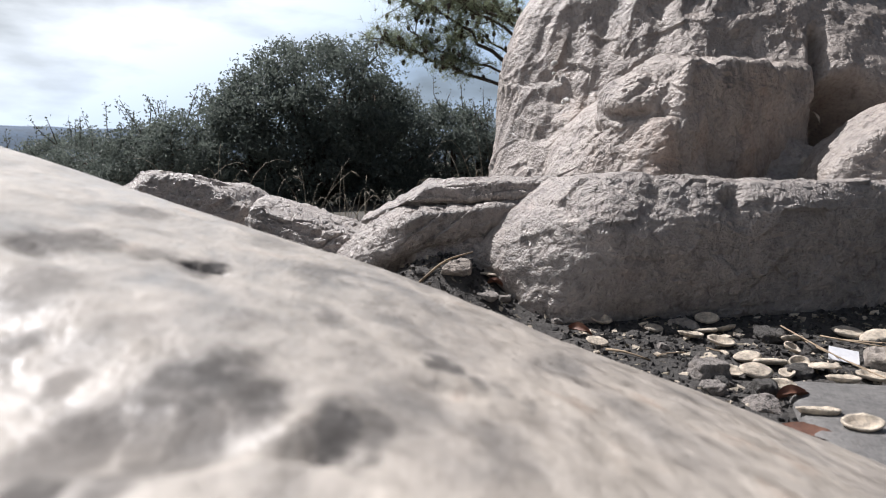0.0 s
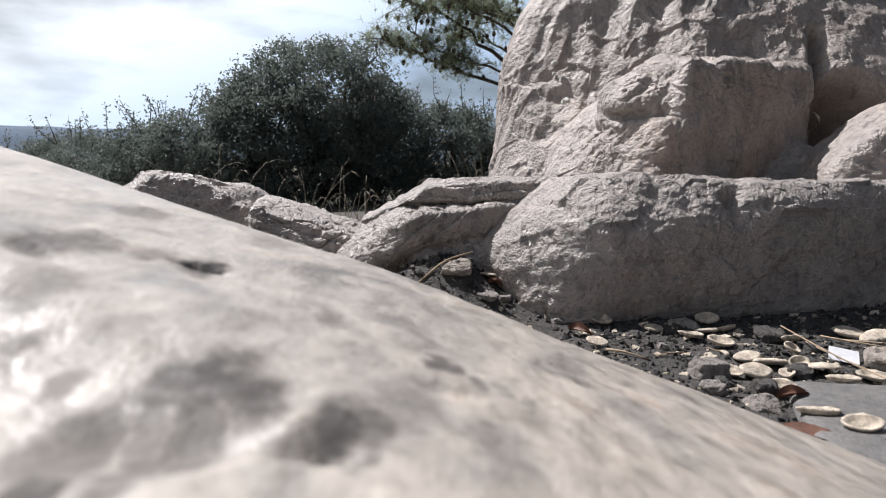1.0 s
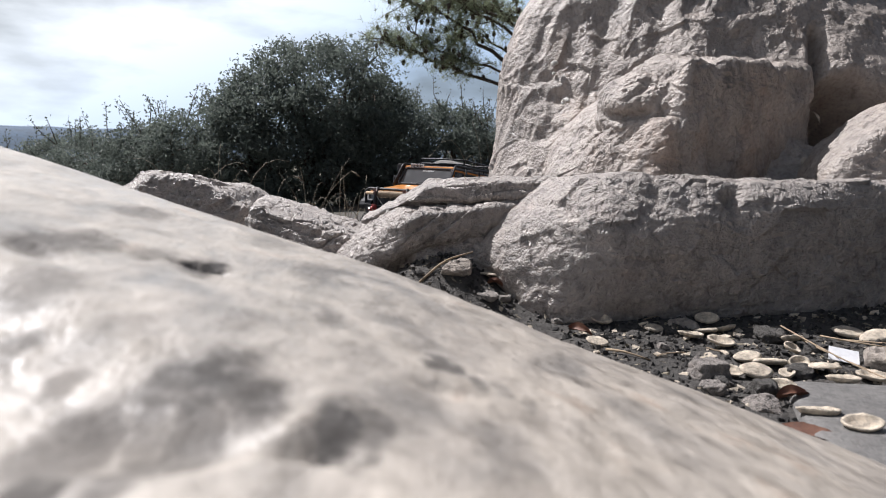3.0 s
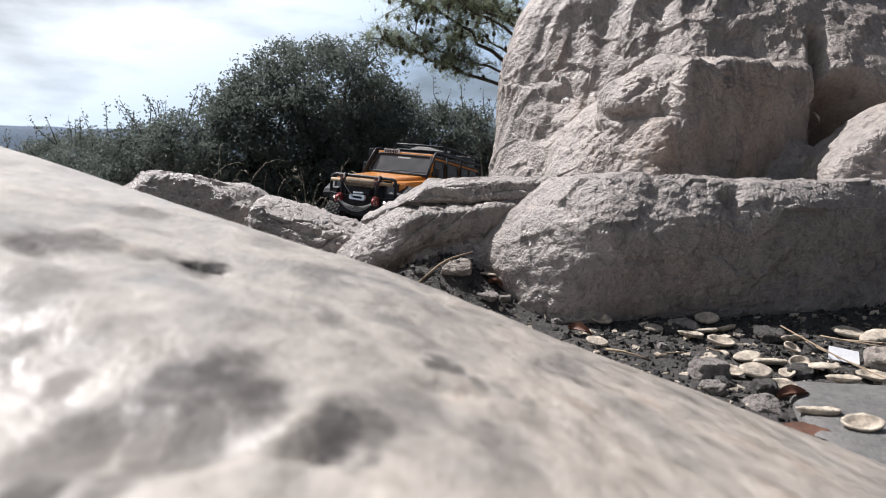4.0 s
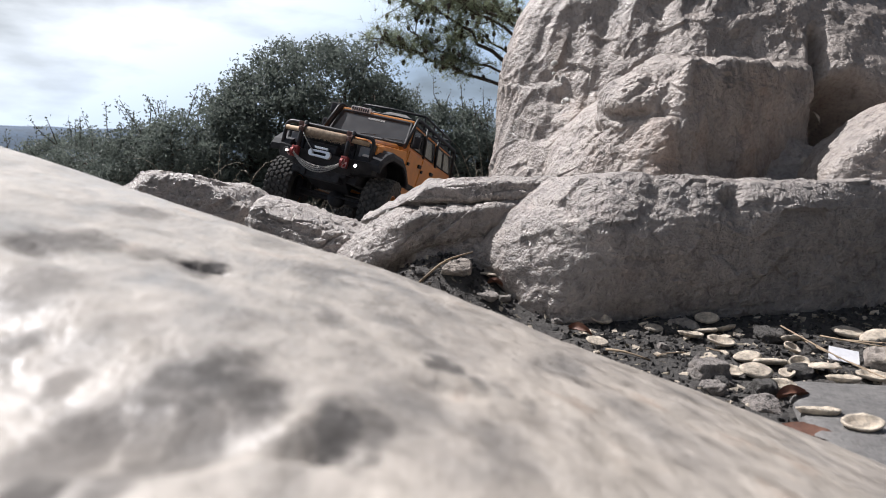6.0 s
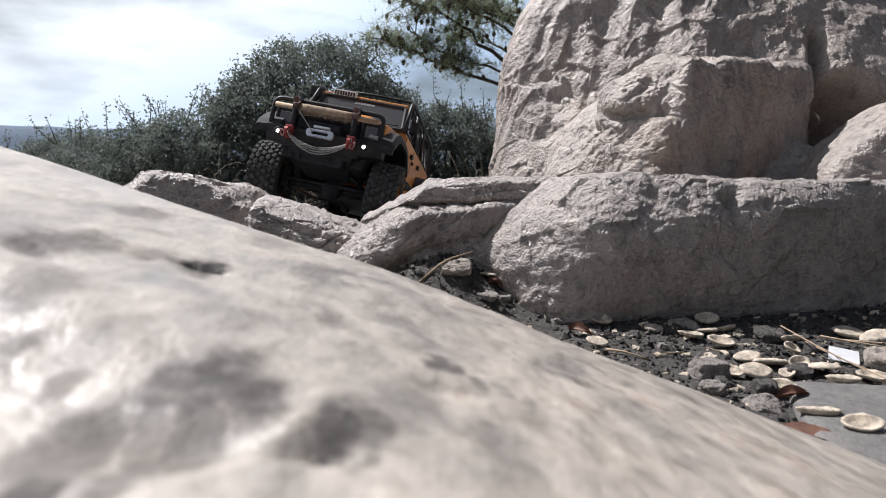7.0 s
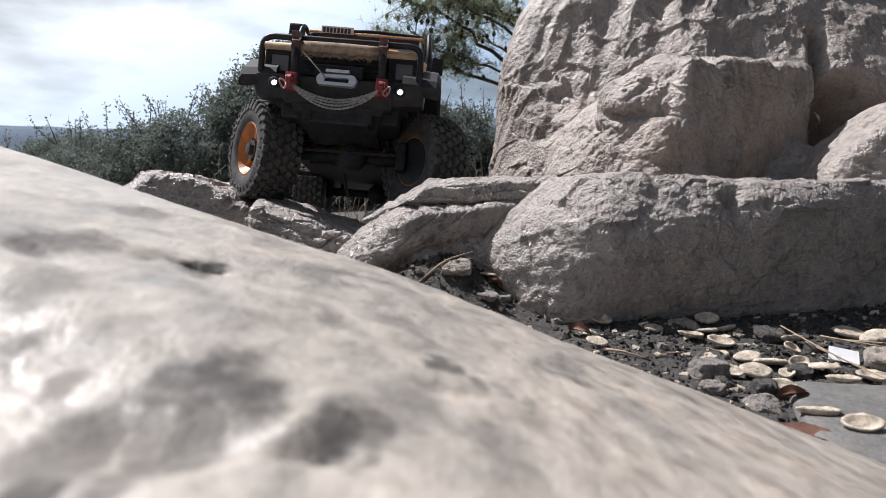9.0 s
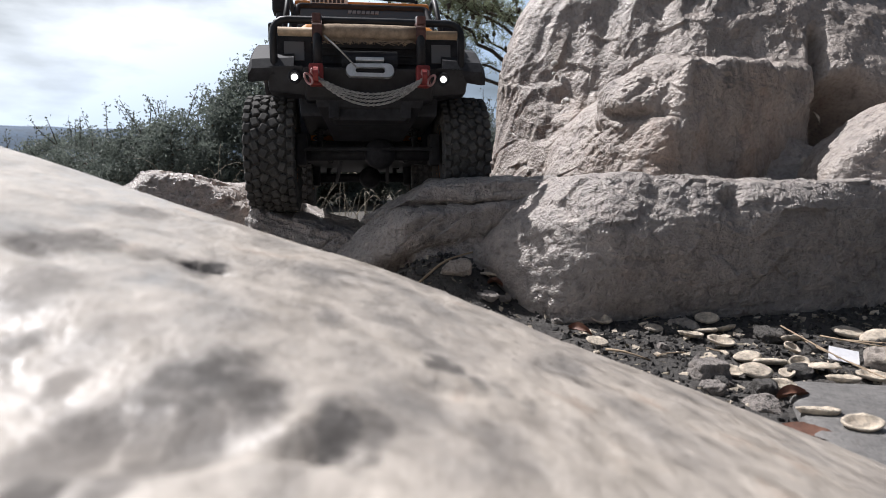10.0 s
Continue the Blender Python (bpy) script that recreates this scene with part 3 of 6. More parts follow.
boulder("step_rock", (0.235, 0.90, 0.12), [
    [((-0.78, -0.6, 0.3), (0.228, 0.815, 0.13)), ((0.35, -0.93, 0.1), (0.268, 0.778, 0.12)), ((-0.35, -0.25, 1), (0.25, 0.82, 0.180)), ((1, 0, 0.1), (0.33, 0.9, 0.15)), ((-0.85, -0.2, 0.62), (0.178, 0.885, 0.135)),
     ((-1, 0.2, 0.1), (0.15, 0.95, 0.12)), ((0, 1, 0), (0.2, 1.1, 0.1)), ((0, 0, -1), (0.2, 0.9, 0.03))]],
    104, ROCK_WARM, "low lit step of limestone below the squared block", lean=(-0.2, -0.6, 0.15), power=16, seed=37,
    swell=(0.008, 11), flow=(0.008, 22, (0.8, -0.3, 0.7), 0.35), rough=(0.0030, 75), bed=((0.8, -0.3, 0.7), 0.45), chips=((0.003, 28), (0.0018, 85)))

boulder("side_boulder", (0.60, 0.84, 0.10), [[
    ((-0.58, 0.12, 0.8), (0.462, 0.78, 0.130)), ((-0.9, 0.2, 0.1), (0.450, 0.77, 0.1)), ((0, -1, 0.4), (0.6, 0.74, 0.1)), ((0, 0, 1), (0.6, 0.84, 0.21)), ((1, 0, 0), (0.85, 0.8, 0.1)), ((0, 1, 0), (0.6, 0.91, 0.1)), ((0, 0, -1), (0.6, 0.8, 0.02))]],
    78, ROCK_WARM, "pale beige limestone block leaning on the ledge", lean=(-0.3, -0.55, 0.1), power=14, seed=41,
    swell=(0.006, 11), flow=(0.004, 26, (0.8, 0, 0.6), 0.4), rough=(0.0034, 75), pock=(0.0012, 140, 0.35), chips=((0.0025, 32), (0.0018, 85)))

boulder("ridge_rock", (-0.305, 0.82, 0.06), [[
    ((0.15, 0.1, 1), (-0.315, 0.78, 0.110)), ((0.75, 0, 1), (-0.258, 0.78, 0.097)), ((0.1, -1, 0.25), (-0.29, 0.735, 0.07)), ((-0.6, -0.3, 0.8), (-0.362, 0.77, 0.108)), ((-1, 0, 0.2), (-0.44, 0.8, 0.05)),
    ((1, 0, 0.3), (-0.226, 0.8, 0.06)), ((0, 1, 0.3), (-0.3, 0.90, 0.05)), ((0, 0, -1), (-0.3, 0.8, -0.03))]],
    90, ROCK_GREY, "low ridge of grey limestone with a bright upper edge", lean=(0, -0.45, 0.2), power=16, seed=51,
    swell=(0.005, 12), flow=(0.004, 30, (0.5, 0, 0.8), 0.4), rough=(0.0026, 75), strata=(0.0035, 0.02, (0.3, 0.1, 1)), chips=((0.005, 20), (0.0022, 70)))

boulder("sloping_slab", (-0.14, 0.74, 0.03), [[
    ((0.29, 0.06, 1), (-0.15, 0.69, 0.072)), ((0.1, -1, 0.4), (-0.14, 0.645, 0.05)), ((-1, -0.2, 0.3), (-0.215, 0.7, 0.05)), ((1, 0.1, 0.4), (-0.06, 0.7, 0.03)), ((0, 1, 0.3), (-0.14, 0.86, 0.03)), ((0, 0, -1), (-0.14, 0.74, -0.05))]],
    90, ROCK_GREY, "sloping cracked limestone slab under the wheel track", lean=(0, -0.5, 0.3), power=16, seed=61,
    swell=(0.004, 14), flow=(0.003, 45, (1, 0, -0.3), 0.2), rough=(0.0024, 75), bed=((1, 0, -0.3), 0.4), strata=(0.0042, 0.012, (0.34, 0.1, 1)), cracks=(0.004, 20), chips=((0.0035, 32), (0.0016, 90)))

# ---- plants ----
LEAF = leaf_material("scrub_leaf", (0.11, 0.13, 0.118), (0.20, 0.228, 0.192), 0.5, 0.56)
NEEDLE = leaf_material("pine_needle", (0.18, 0.21, 0.14), (0.42, 0.46, 0.30), 0.55, 0.45)
BARK = plain_material("dark_bark", (0.09, 0.07, 0.055), 0.9, wear=0.4, scale=30, bump=0.6, depth=0.01)
STRAW = leaf_material("dry_straw", (0.18, 0.155, 0.12), (0.40, 0.345, 0.26), 0.25, 0.7)


def tube_points(path, radii, sides=6):
    """Rings round a line: vertices and quads of a tapering tube with closed ends."""
    path = np.array(path, float)
    tang = np.gradient(path, axis=0)
    tang /= np.linalg.norm(tang, axis=1, keepdims=True) + 1e-12
    up = np.array([0.0, 0.0, 1.0]) if abs(tang[0][2]) < 0.9 else np.array([1.0, 0.0, 0.0])
    verts, faces = [], []
    for i, (p, t) in enumerate(zip(path, tang)):
        a = np.cross(t, up)
        a /= np.linalg.norm(a) + 1e-12
        up = np.cross(a, t)
        r = radii[i] if hasattr(radii, "__len__") else radii
        for k in range(sides):
            w = 2 * math.pi * k / sides
            verts.append(p + r * (math.cos(w) * a + math.sin(w) * up))
        if i:
            o = (i - 1) * sides
            faces += [[o + k, o + (k + 1) % sides, o + sides + (k + 1) % sides, o + sides + k] for k in range(sides)]
    faces.append(list(range(sides))[::-1])
    faces.append(list(range(len(verts) - sides, len(verts))))
    return verts, faces


def join_tubes(tubes):
    verts, faces = [], []
    for v, f in tubes:
        o = len(verts)
        verts += list(v)
        faces += [[i + o for i in q] for q in f]
    return np.array(verts), faces


def leaf_cloud(points, rng, length, width, up=0.3):
    """A pointed leaf, folded along its rib, at each point, turned at random."""
    n = len(points)
    d = rng.normal(size=(n, 3))
    d[:, 2] += up
    d /= np.linalg.norm(d, axis=1, keepdims=True)
    s = np.cross(d, rng.normal(size=(n, 3)))
    s /= np.linalg.norm(s, axis=1, keepdims=True)
    l = length * rng.uniform(0.6, 1.25, (n, 1))
    w = width * rng.uniform(0.7, 1.2, (n, 1))
    nrm = np.cross(d, s)
    v = np.stack([points, points + d * l * 0.5 + s * w * 0.5 + nrm * w * 0.2, points + d * l, points + d * l * 0.5 - s * w * 0.5 + nrm * w * 0.2], 1).reshape(-1, 3)
    i = np.arange(n)[:, None] * 4
    return v, np.concatenate([i + np.array([[0, 1, 2]]), i + np.array([[0, 2, 3]])])


def bush(name, lobes, count, seed, label, leaf=(0.030, 0.016), sprigs=30, mat=None):
    """lobes: (x, y, z, rx, ry, rz) rounded masses of foliage over a base at ground level."""
    rng = np.random.default_rng(seed)
    lobes = np.array(lobes)
    base = Vector((float(lobes[:, 0].mean()), float(lobes[:, 1].mean()), float(ground_height(lobes[:, 0].mean(), lobes[:, 1].mean()))))
    b = np.array(base)
    thing = new(name)
    thing.location = base
    pts, tubes = [], []
    vol = (lobes[:, 3] * lobes[:, 5])
    for lobe, share in zip(lobes, vol / vol.sum()):
        m = int(count * share)
        clumps = max(8, int(m / 150))
        d = rng.normal(size=(clumps, 3))
        d /= np.linalg.norm(d, axis=1, keepdims=True)
        rad = rng.uniform(0.6, 1.0, (clumps, 1)) ** 0.5
        cc = lobe[:3] + d * rad * lobe[3:]
        ok = cc[:, 2] > b[2] + 0.03
        cc = cc[ok]
        size = rng.uniform(0.10, 0.20, len(cc))
        pick = rng.integers(0, len(cc), m)
        q = rng.normal(size=(m, 3))
        q *= 1.7 * rng.uniform(0, 1, (m, 1)) ** 0.33 / np.linalg.norm(q, axis=1, keepdims=True)
        q[:, 2] *= 0.75
        pts.append(cc[pick] + q * size[pick][:, None] * 0.5)
        for c in cc[:: max(1, len(cc) // 14)]:
            mid = (c + lobe[:3]) / 2 + rng.normal(size=3) * 0.08
            root = np.array([lobe[0] * 0.5 + b[0] * 0.5, lobe[1] * 0.5 + b[1] * 0.5, b[2] - 0.02])
            tubes.append(tube_points([root, mid, c], [0.025, 0.012, 0.004], 5))
    top = lobes[:, 2] + lobes[:, 5]
    for _ in range(sprigs):
        lobe = lobes[rng.integers(0, len(lobes))]
        a = rng.uniform(-0.9, 0.9)
        foot = np.array([lobe[0] + a * lobe[3], lobe[1] + rng.uniform(-0.5, 0.3) * lobe[4], lobe[2] + lobe[5] * math.sqrt(1 - a * a) * 0.93])
        tip = foot + np.array([rng.normal() * 0.08, rng.normal() * 0.05, rng.uniform(0.1, 0.28)])
        tubes.append(tube_points([foot, (foot + tip) / 2 + rng.normal(size=3) * 0.015, tip], [0.005, 0.004, 0.002], 4))
        k = rng.uniform(0, 1, (26, 1))
        pts.append(foot + (tip - foot) * k + rng.normal(size=(26, 3)) * 0.02)
    p = np.concatenate(pts)
    v, f = leaf_cloud(p, rng, *leaf)
    mesh_object("crown", v - b, f, mat or LEAF, thing, False)
    v, f = join_tubes(tubes)
    tagged(mesh_object("branch_work", v - b, f, BARK, thing), kind="stuff")
    return tagged(thing, label, "bush", "scrub behind the rocks")


bush("bush", [(-1.05, 5.4, 0.30, 0.75, 0.6, 0.72), (-0.52, 5.5, 0.18, 0.5, 0.55, 0.46), (-0.75, 5.3, 0.55, 0.42, 0.4, 0.48), (-1.45, 5.3, 0.15, 0.5, 0.5, 0.6)],
     95000, 5, "large dark rounded evergreen bush, dense small leaves", sprigs=0)
bush("bush", [(0.0, 5.8, 0.08, 0.45, 0.5, 0.46), (0.42, 6.0, 0.08, 0.4, 0.4, 0.36)], 30000, 6, "lower green bush beside the tall boulder", sprigs=20)
bush("bush", [(-2.0, 5.4, 0.05, 0.5, 0.5, 0.42), (-2.5, 5.6, 0.0, 0.5, 0.5, 0.36), (-3.1, 6.0, -0.05, 0.55, 0.5, 0.34)], 34000, 7, "low straggling scrub with thin upright shoots", sprigs=40)
bush("bush", [(-4.0, 7.0, -0.08, 0.6, 0.6, 0.38), (-4.7, 7.4, -0.18, 0.6, 0.6, 0.30)], 24000, 8, "small sparse scrub bush further off", sprigs=14)


def pine(seed):
    rng = np.random.default_rng(seed)
    base = np.array([1.45, 9.0, float(ground_height(1.45, 9.0))])
    thing = new("pine_tree")
    thing.location = base
    trunk = [base + np.array(o) for o in ((0, 0, -0.1), (0.05, 0, 1.2), (0.0, 0.1, 2.6), (-0.1, 0.1, 4.2), (-0.1, 0, 5.6))]
    v, f = tube_points(trunk, [0.19, 0.16, 0.13, 0.09, 0.04], 10)
    mesh_object("trunk", np.array(v) - base, f, BARK, thing)
    limbs, tufts, cones = [], [], []

    def spray(line, thick, reach, count, first=0.35):
        """A limb along a line, with twigs, tufts and cones on its outer part."""
        line = np.array(line, float)
        u = np.linspace(0, 1, len(line))
        fine_u = np.linspace(0, 1, 12)
        pts = np.stack([np.interp(fine_u, u, line[:, j]) for j in range(3)], -1) + rng.normal(size=(12, 3)) * 0.022
        limbs.append(tube_points(pts, np.linspace(thick, 0.006, 12), 6))
        for _ in range(count):
            k = first + (1 - first) * rng.uniform() ** 0.8
            p0 = np.array([np.interp(k, fine_u, pts[:, j]) for j in range(3)])
            go = np.array([rng.normal() * 0.8 - 0.35, rng.normal() * 0.8, rng.normal() * 0.55 + 0.25])
            tip = p0 + go / np.linalg.norm(go) * reach * rng.uniform(0.4, 1.1)
            bend = (p0 + tip) / 2 + rng.normal(size=3) * 0.04
            limbs.append(tube_points([p0, bend, tip], [0.008, 0.006, 0.003], 4))
            for _ in range(9):
                w = rng.uniform(0.35, 1.08)
                tufts.append((1 - w) ** 2 * p0 + 2 * w * (1 - w) * bend + w * w * tip + rng.normal(size=3) * 0.06)
            if rng.uniform() < 0.55:
                cones.append(bend + (tip - bend) * rng.uniform(0, 1) + np.array([0, 0, -0.03]))

    near = base[1]
    for line, thick, reach, count, first in (
            (((1.43, near, 0.95), (0.67, near, 1.46), (0.30, near, 1.77), (-0.05, near, 2.02), (-0.55, near, 2.18)), 0.036, 0.42, 44, 0.45),
            (((1.43, near, 0.75), (0.66, near, 1.06), (0.19, near, 1.27), (-0.45, near, 1.50), (-0.85, near, 1.66)), 0.032, 0.34, 56, 0.42),
            (((1.43, near, 0.95), (0.66, near, 1.28), (0.15, near, 1.40), (-0.45, near, 1.78)), 0.024, 0.34, 44, 0.4),
            (((1.42, near, 1.6), (0.7, near, 1.95), (0.0, near, 2.3), (-0.75, near, 2.32)), 0.034, 0.45, 48, 0.2),
            (((1.42, near, 1.15), (0.85, near + 0.3, 1.55), (0.45, near + 0.35, 1.78), (0.15, near + 0.3, 1.72)), 0.022, 0.30, 26, 0.25),
            (((1.42, near, 1.8), (0.9, near + 0.2, 2.0), (0.4, near + 0.2, 2.12), (-0.1, near + 0.2, 2.02)), 0.022, 0.34, 30, 0.2),
            (((1.42, near, 1.4), (0.85, near - 0.3, 1.75), (0.2, near - 0.5, 2.05), (-0.3, near - 0.6, 2.3)), 0.026, 0.40, 40, 0.3)):
        spray(line, thick, reach, count, first)
    for i in range(16):
        k = rng.uniform(0.40, 0.98)
        start = np.array([np.interp(k * 5.7, [0, 1.3, 2.7, 4.3, 5.7], [p[j] for p in trunk]) for j in range(3)])
        a = 2.399 * i
        length = rng.uniform(1.4, 2.2) * (1.15 - 0.6 * k)
        out = np.array([math.cos(a), math.sin(a), 0])
        spray([start + out * length * w + np.array([0, 0, length * (0.45 - 0.3 * k) * w]) for w in (0, 0.5, 1.0)], 0.03 * (1.2 - k), 0.4, 26)
    v, f = join_tubes(limbs)
    tagged(mesh_object("limb_work", v - base, f, BARK, thing), kind="stuff")
    t = np.array(tufts)
    per = 11
    c = np.repeat(t, per, axis=0)
    d = rng.normal(size=(len(c), 3))
    d[:, 2] += 0.5
    d /= np.linalg.norm(d, axis=1, keepdims=True)
    s = np.cross(d, rng.normal(size=d.shape))
    s /= np.linalg.norm(s, axis=1, keepdims=True)
    l = rng.uniform(0.07, 0.14, (len(c), 1))
    v = np.stack([c - s * 0.0026, c + s * 0.0026, c + d * l], 1).reshape(-1, 3)
    mesh_object("needles", v - base, np.arange(len(v)).reshape(-1, 3), NEEDLE, thing, False)
    d8, f8 = cube_sphere(2)
    cv = np.concatenate([x + d8 * np.array([0.028, 0.028, 0.042]) for x in cones])
    cf = np.concatenate([f8 + i * len(d8) for i in range(len(cones))])
    tagged(mesh_object("cone_scatter", cv - base, cf, BARK, thing), kind="stuff")
    tagged(thing, "pine tree with open crown and small dark cones", "tree")


pine(12)


def dry_grass(x, y, seed, blades, height, label="tuft of dry bent straw-coloured grass stalks"):
    rng = np.random.default_rng(seed)
    z = float(ground_height(x, y)) - 0.01
    tubes = []
    for _ in range(int(blades * 1.7)):
        a, lean, h = rng.uniform(0, 6.28), rng.uniform(0.05, 0.6), height * rng.uniform(0.5, 1.1)
        out = np.array([math.cos(a), math.sin(a), 0])
        foot = np.array([rng.normal() * 0.02, rng.normal() * 0.02, 0])
        bend = rng.uniform(0.0, 0.9)
        pts = [foot + out * h * lean * s ** 1.7 + np.array([0, 0, h * (s - bend * max(0, s - 0.6) ** 2 * 3)]) for s in np.linspace(0, 1, 9)]
        tubes.append(tube_points(pts, np.linspace(0.0017, 0.0007, 9), 4))
        if rng.uniform() < 0.4:
            tip = pts[-1]
            tubes.append(tube_points([tip, tip + out * 0.012 - np.array([0, 0, 0.006]), tip + out * 0.03 - np.array([0, 0, 0.02])], [0.001, 0.0028, 0.0006], 4))
    v, f = join_tubes(tubes)
    ob = mesh_object("dry_grass", v, f, STRAW)
    ob.location = (x, y, z)
    tagged(ob, label, "grass", "dry grass tufts")


for i, (gx, gy, gb, gh) in enumerate(((-0.34, 2.15, 6, 0.32), (-0.28, 2.3, 5, 0.28), (-0.45, 2.2, 6, 0.30), (-0.62, 2.2, 5, 0.36), (-0.80, 2.4, 5, 0.42), (-0.98, 2.5, 4, 0.45), (-0.15, 2.6, 4, 0.3), (-0.72, 2.0, 4, 0.26), (0.10, 3.0, 4, 0.4), (0.32, 3.6, 6, 0.7), (0.22, 3.4, 5, 0.62))):
    dry_grass(gx, gy, 70 + i, gb, gh)


# ---- distance ----
def hills():
    # the blue of the distant air is put into the hills' base colour
    HILL = plain_material("haze_blue_hill", (0.075, 0.115, 0.17), 0.95, wear=0.25, scale=0.02, bump=0.0)
    a = np.linspace(-1.25, 0.6, 160)
    rows = []
    for k, (dist, base, top) in enumerate(((2300, -60, 0), (2450, -40, 95), (2600, -40, 170), (2800, -60, 100))):
        q = np.stack([a * 14, np.full_like(a, k * 3.0), np.zeros_like(a)], -1)
        z = top * (0.72 + 0.45 * fbm(q * 0.25, 4, 90)) * np.interp(a, [-1.25, -0.7, -0.52, -0.3, 0.6], [1, 1.0, 0.8, 0.45, 0.4]) if top else np.full_like(a, float(base))
        z = z + 4 * fbm(q * 3, 3, 91)
        rows.append(np.stack([dist * np.sin(a), dist * np.cos(a), z], -1))
    v = np.concatenate(rows)
    m = len(a)
    f = [[r * m + i, r * m + i + 1, (r + 1) * m + i + 1, (r + 1) * m + i] for r in range(len(rows) - 1) for i in range(m - 1)]
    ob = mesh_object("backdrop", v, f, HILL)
    tagged(ob, "low wooded hills far off, haze blue painted into their colour", "hills", kind="structure")


hills()

# ---- the model truck ----
# Its own space: x forward and z up from the middle of the front axle, y to its left.
PAINT = plain_material("orange_paint", (0.62, 0.23, 0.035), 0.35, wear=0.12, scale=40, bump=0.1, depth=0.0002, coat=0.3)
BLACK = plain_material("black_plastic", (0.034, 0.034, 0.038), 0.6, wear=0.4, scale=80, bump=0.2, depth=0.0003)
SATIN = plain_material("black_painted_steel", (0.026, 0.026, 0.029), 0.45, wear=0.4, scale=60, bump=0.1, depth=0.0002)
RUBBER = plain_material("dusty_rubber", (0.085, 0.082, 0.078), 0.85, wear=0.35, scale=90, bump=0.3, depth=0.0004)
STEEL = plain_material("brushed_steel", (0.62, 0.62, 0.62), 0.3, 1.0, wear=0.15, scale=80)
CHROME = plain_material("bare_aluminium", (0.80, 0.80, 0.80), 0.35, 0.6, wear=0.1, scale=80)
RED = plain_material("red_anodised", (0.30, 0.05, 0.045), 0.4, 0.2, wear=0.3, scale=90)
PINK = plain_material("faded_pink_cord", (0.52, 0.30, 0.29), 0.6, wear=0.3, scale=200, bump=0.4, depth=0.0004)
RIM = plain_material("orange_rim", (0.50, 0.17, 0.04), 0.4, wear=0.25, scale=70)
HESSIAN = plain_material("rolled_hessian", (0.36, 0.27, 0.19), 0.95, wear=0.3, scale=150, bump=0.7, depth=0.001)
ROPE = plain_material("grey_cord", (0.42, 0.41, 0.39), 0.8, wear=0.3, scale=300, bump=0.6, depth=0.0006)
WHITE = plain_material("white_plastic", (0.78, 0.78, 0.78), 0.5, wear=0.08, scale=60)
CARD = plain_material("white_paper", (0.68, 0.68, 0.70), 0.8, wear=0.05, scale=40)
DARKMARK = plain_material("dark_print", (0.06, 0.06, 0.065), 0.6, wear=0.1)
GREYMARK = plain_material("grey_print", (0.26, 0.255, 0.255), 0.5, wear=0.1)


BLACK.node_tree.nodes["Principled BSDF"].inputs["Specular IOR Level"].default_value = 0.25
SATIN.node_tree.nodes["Principled BSDF"].inputs["Specular IOR Level"].default_value = 0.3
RUBBER.node_tree.nodes["Principled BSDF"].inputs["Specular IOR Level"].default_value = 0.25


def glass_material(name, tint, rough=0.08):
    m, nodes, links, b = material(name, rough)
    b.inputs["Base Color"].default_value = (*tint, 1)
    b.inputs["Coat Weight"].default_value = 0.5
    c = nodes.new("ShaderNodeTexCoord").outputs["Object"]
    n = noise_node(nodes, links, c, 50, 5, 0.6)
    r = nodes.new("ShaderNodeMapRange")
    r.inputs["To Min"].default_value, r.inputs["To Max"].default_value = rough, rough + 0.25
    links.new(n.outputs["Fac"], r.inputs["Value"])
    links.new(r.outputs["Result"], b.inputs["Roughness"])
    return m


SMOKED = glass_material("smoked_window", (0.055, 0.056, 0.06))
LENS = glass_material("lamp_lens", (0.17, 0.17, 0.18), 0.3)
LED = bpy.data.materials.new("white_led")
LED.use_nodes = True
LED.node_tree.nodes["Principled BSDF"].inputs["Emission Color"].default_value = (1, 0.98, 0.95, 1)
LED.node_tree.nodes["Principled BSDF"].inputs["Emission Strength"].default_value = 4.0


def part(name, bm, mat, parent, label="", smooth=False):
    me = bpy.data.meshes.new(name)
    bm.to_mesh(me)
    bm.free()
    me.materials.append(mat)
    if smooth:
        me.shade_smooth()
    ob = new(name, me)
    ob.parent = parent
    return tagged(ob, label)


def add_box(bm, lo, hi, bevel=0.002, m=None, seg=2):
    """A box from corner to corner with rounded edges."""
    lo, hi = Vector(lo), Vector(hi)
    r = bmesh.ops.create_cube(bm, size=1.0)
    bmesh.ops.scale(bm, vec=hi - lo, verts=r["verts"])
    bmesh.ops.translate(bm, vec=(lo + hi) / 2, verts=r["verts"])
    if bevel:
        edges = list({e for v in r["verts"] for e in v.link_edges})
        out = bmesh.ops.bevel(bm, geom=edges, offset=bevel, segments=seg, profile=0.6, affect="EDGES")
        vs = list({v for f in out["faces"] for v in f.verts} | {v for v in r["verts"] if v.is_valid})
    else:
        vs = r["verts"]
    if m is not None:
        bmesh.ops.transform(bm, matrix=m, verts=vs)
    return bm


def add_hull(bm, bottom, top, bevel=0.003):
    """A closed form between two rings with the same number of corners."""
    b = [bm.verts.new(p) for p in bottom]
    t = [bm.verts.new(p) for p in top]
    fs = [bm.faces.new(b[::-1]), bm.faces.new(t)]
    n = len(b)
    for i in range(n):
        fs.append(bm.faces.new((b[i], b[(i + 1) % n], t[(i + 1) % n], t[i])))
    bmesh.ops.recalc_face_normals(bm, faces=fs)
    if bevel:
        bmesh.ops.bevel(bm, geom=list({e for f in fs for e in f.edges}), offset=bevel, segments=2, profile=0.6, affect="EDGES")
    return bm


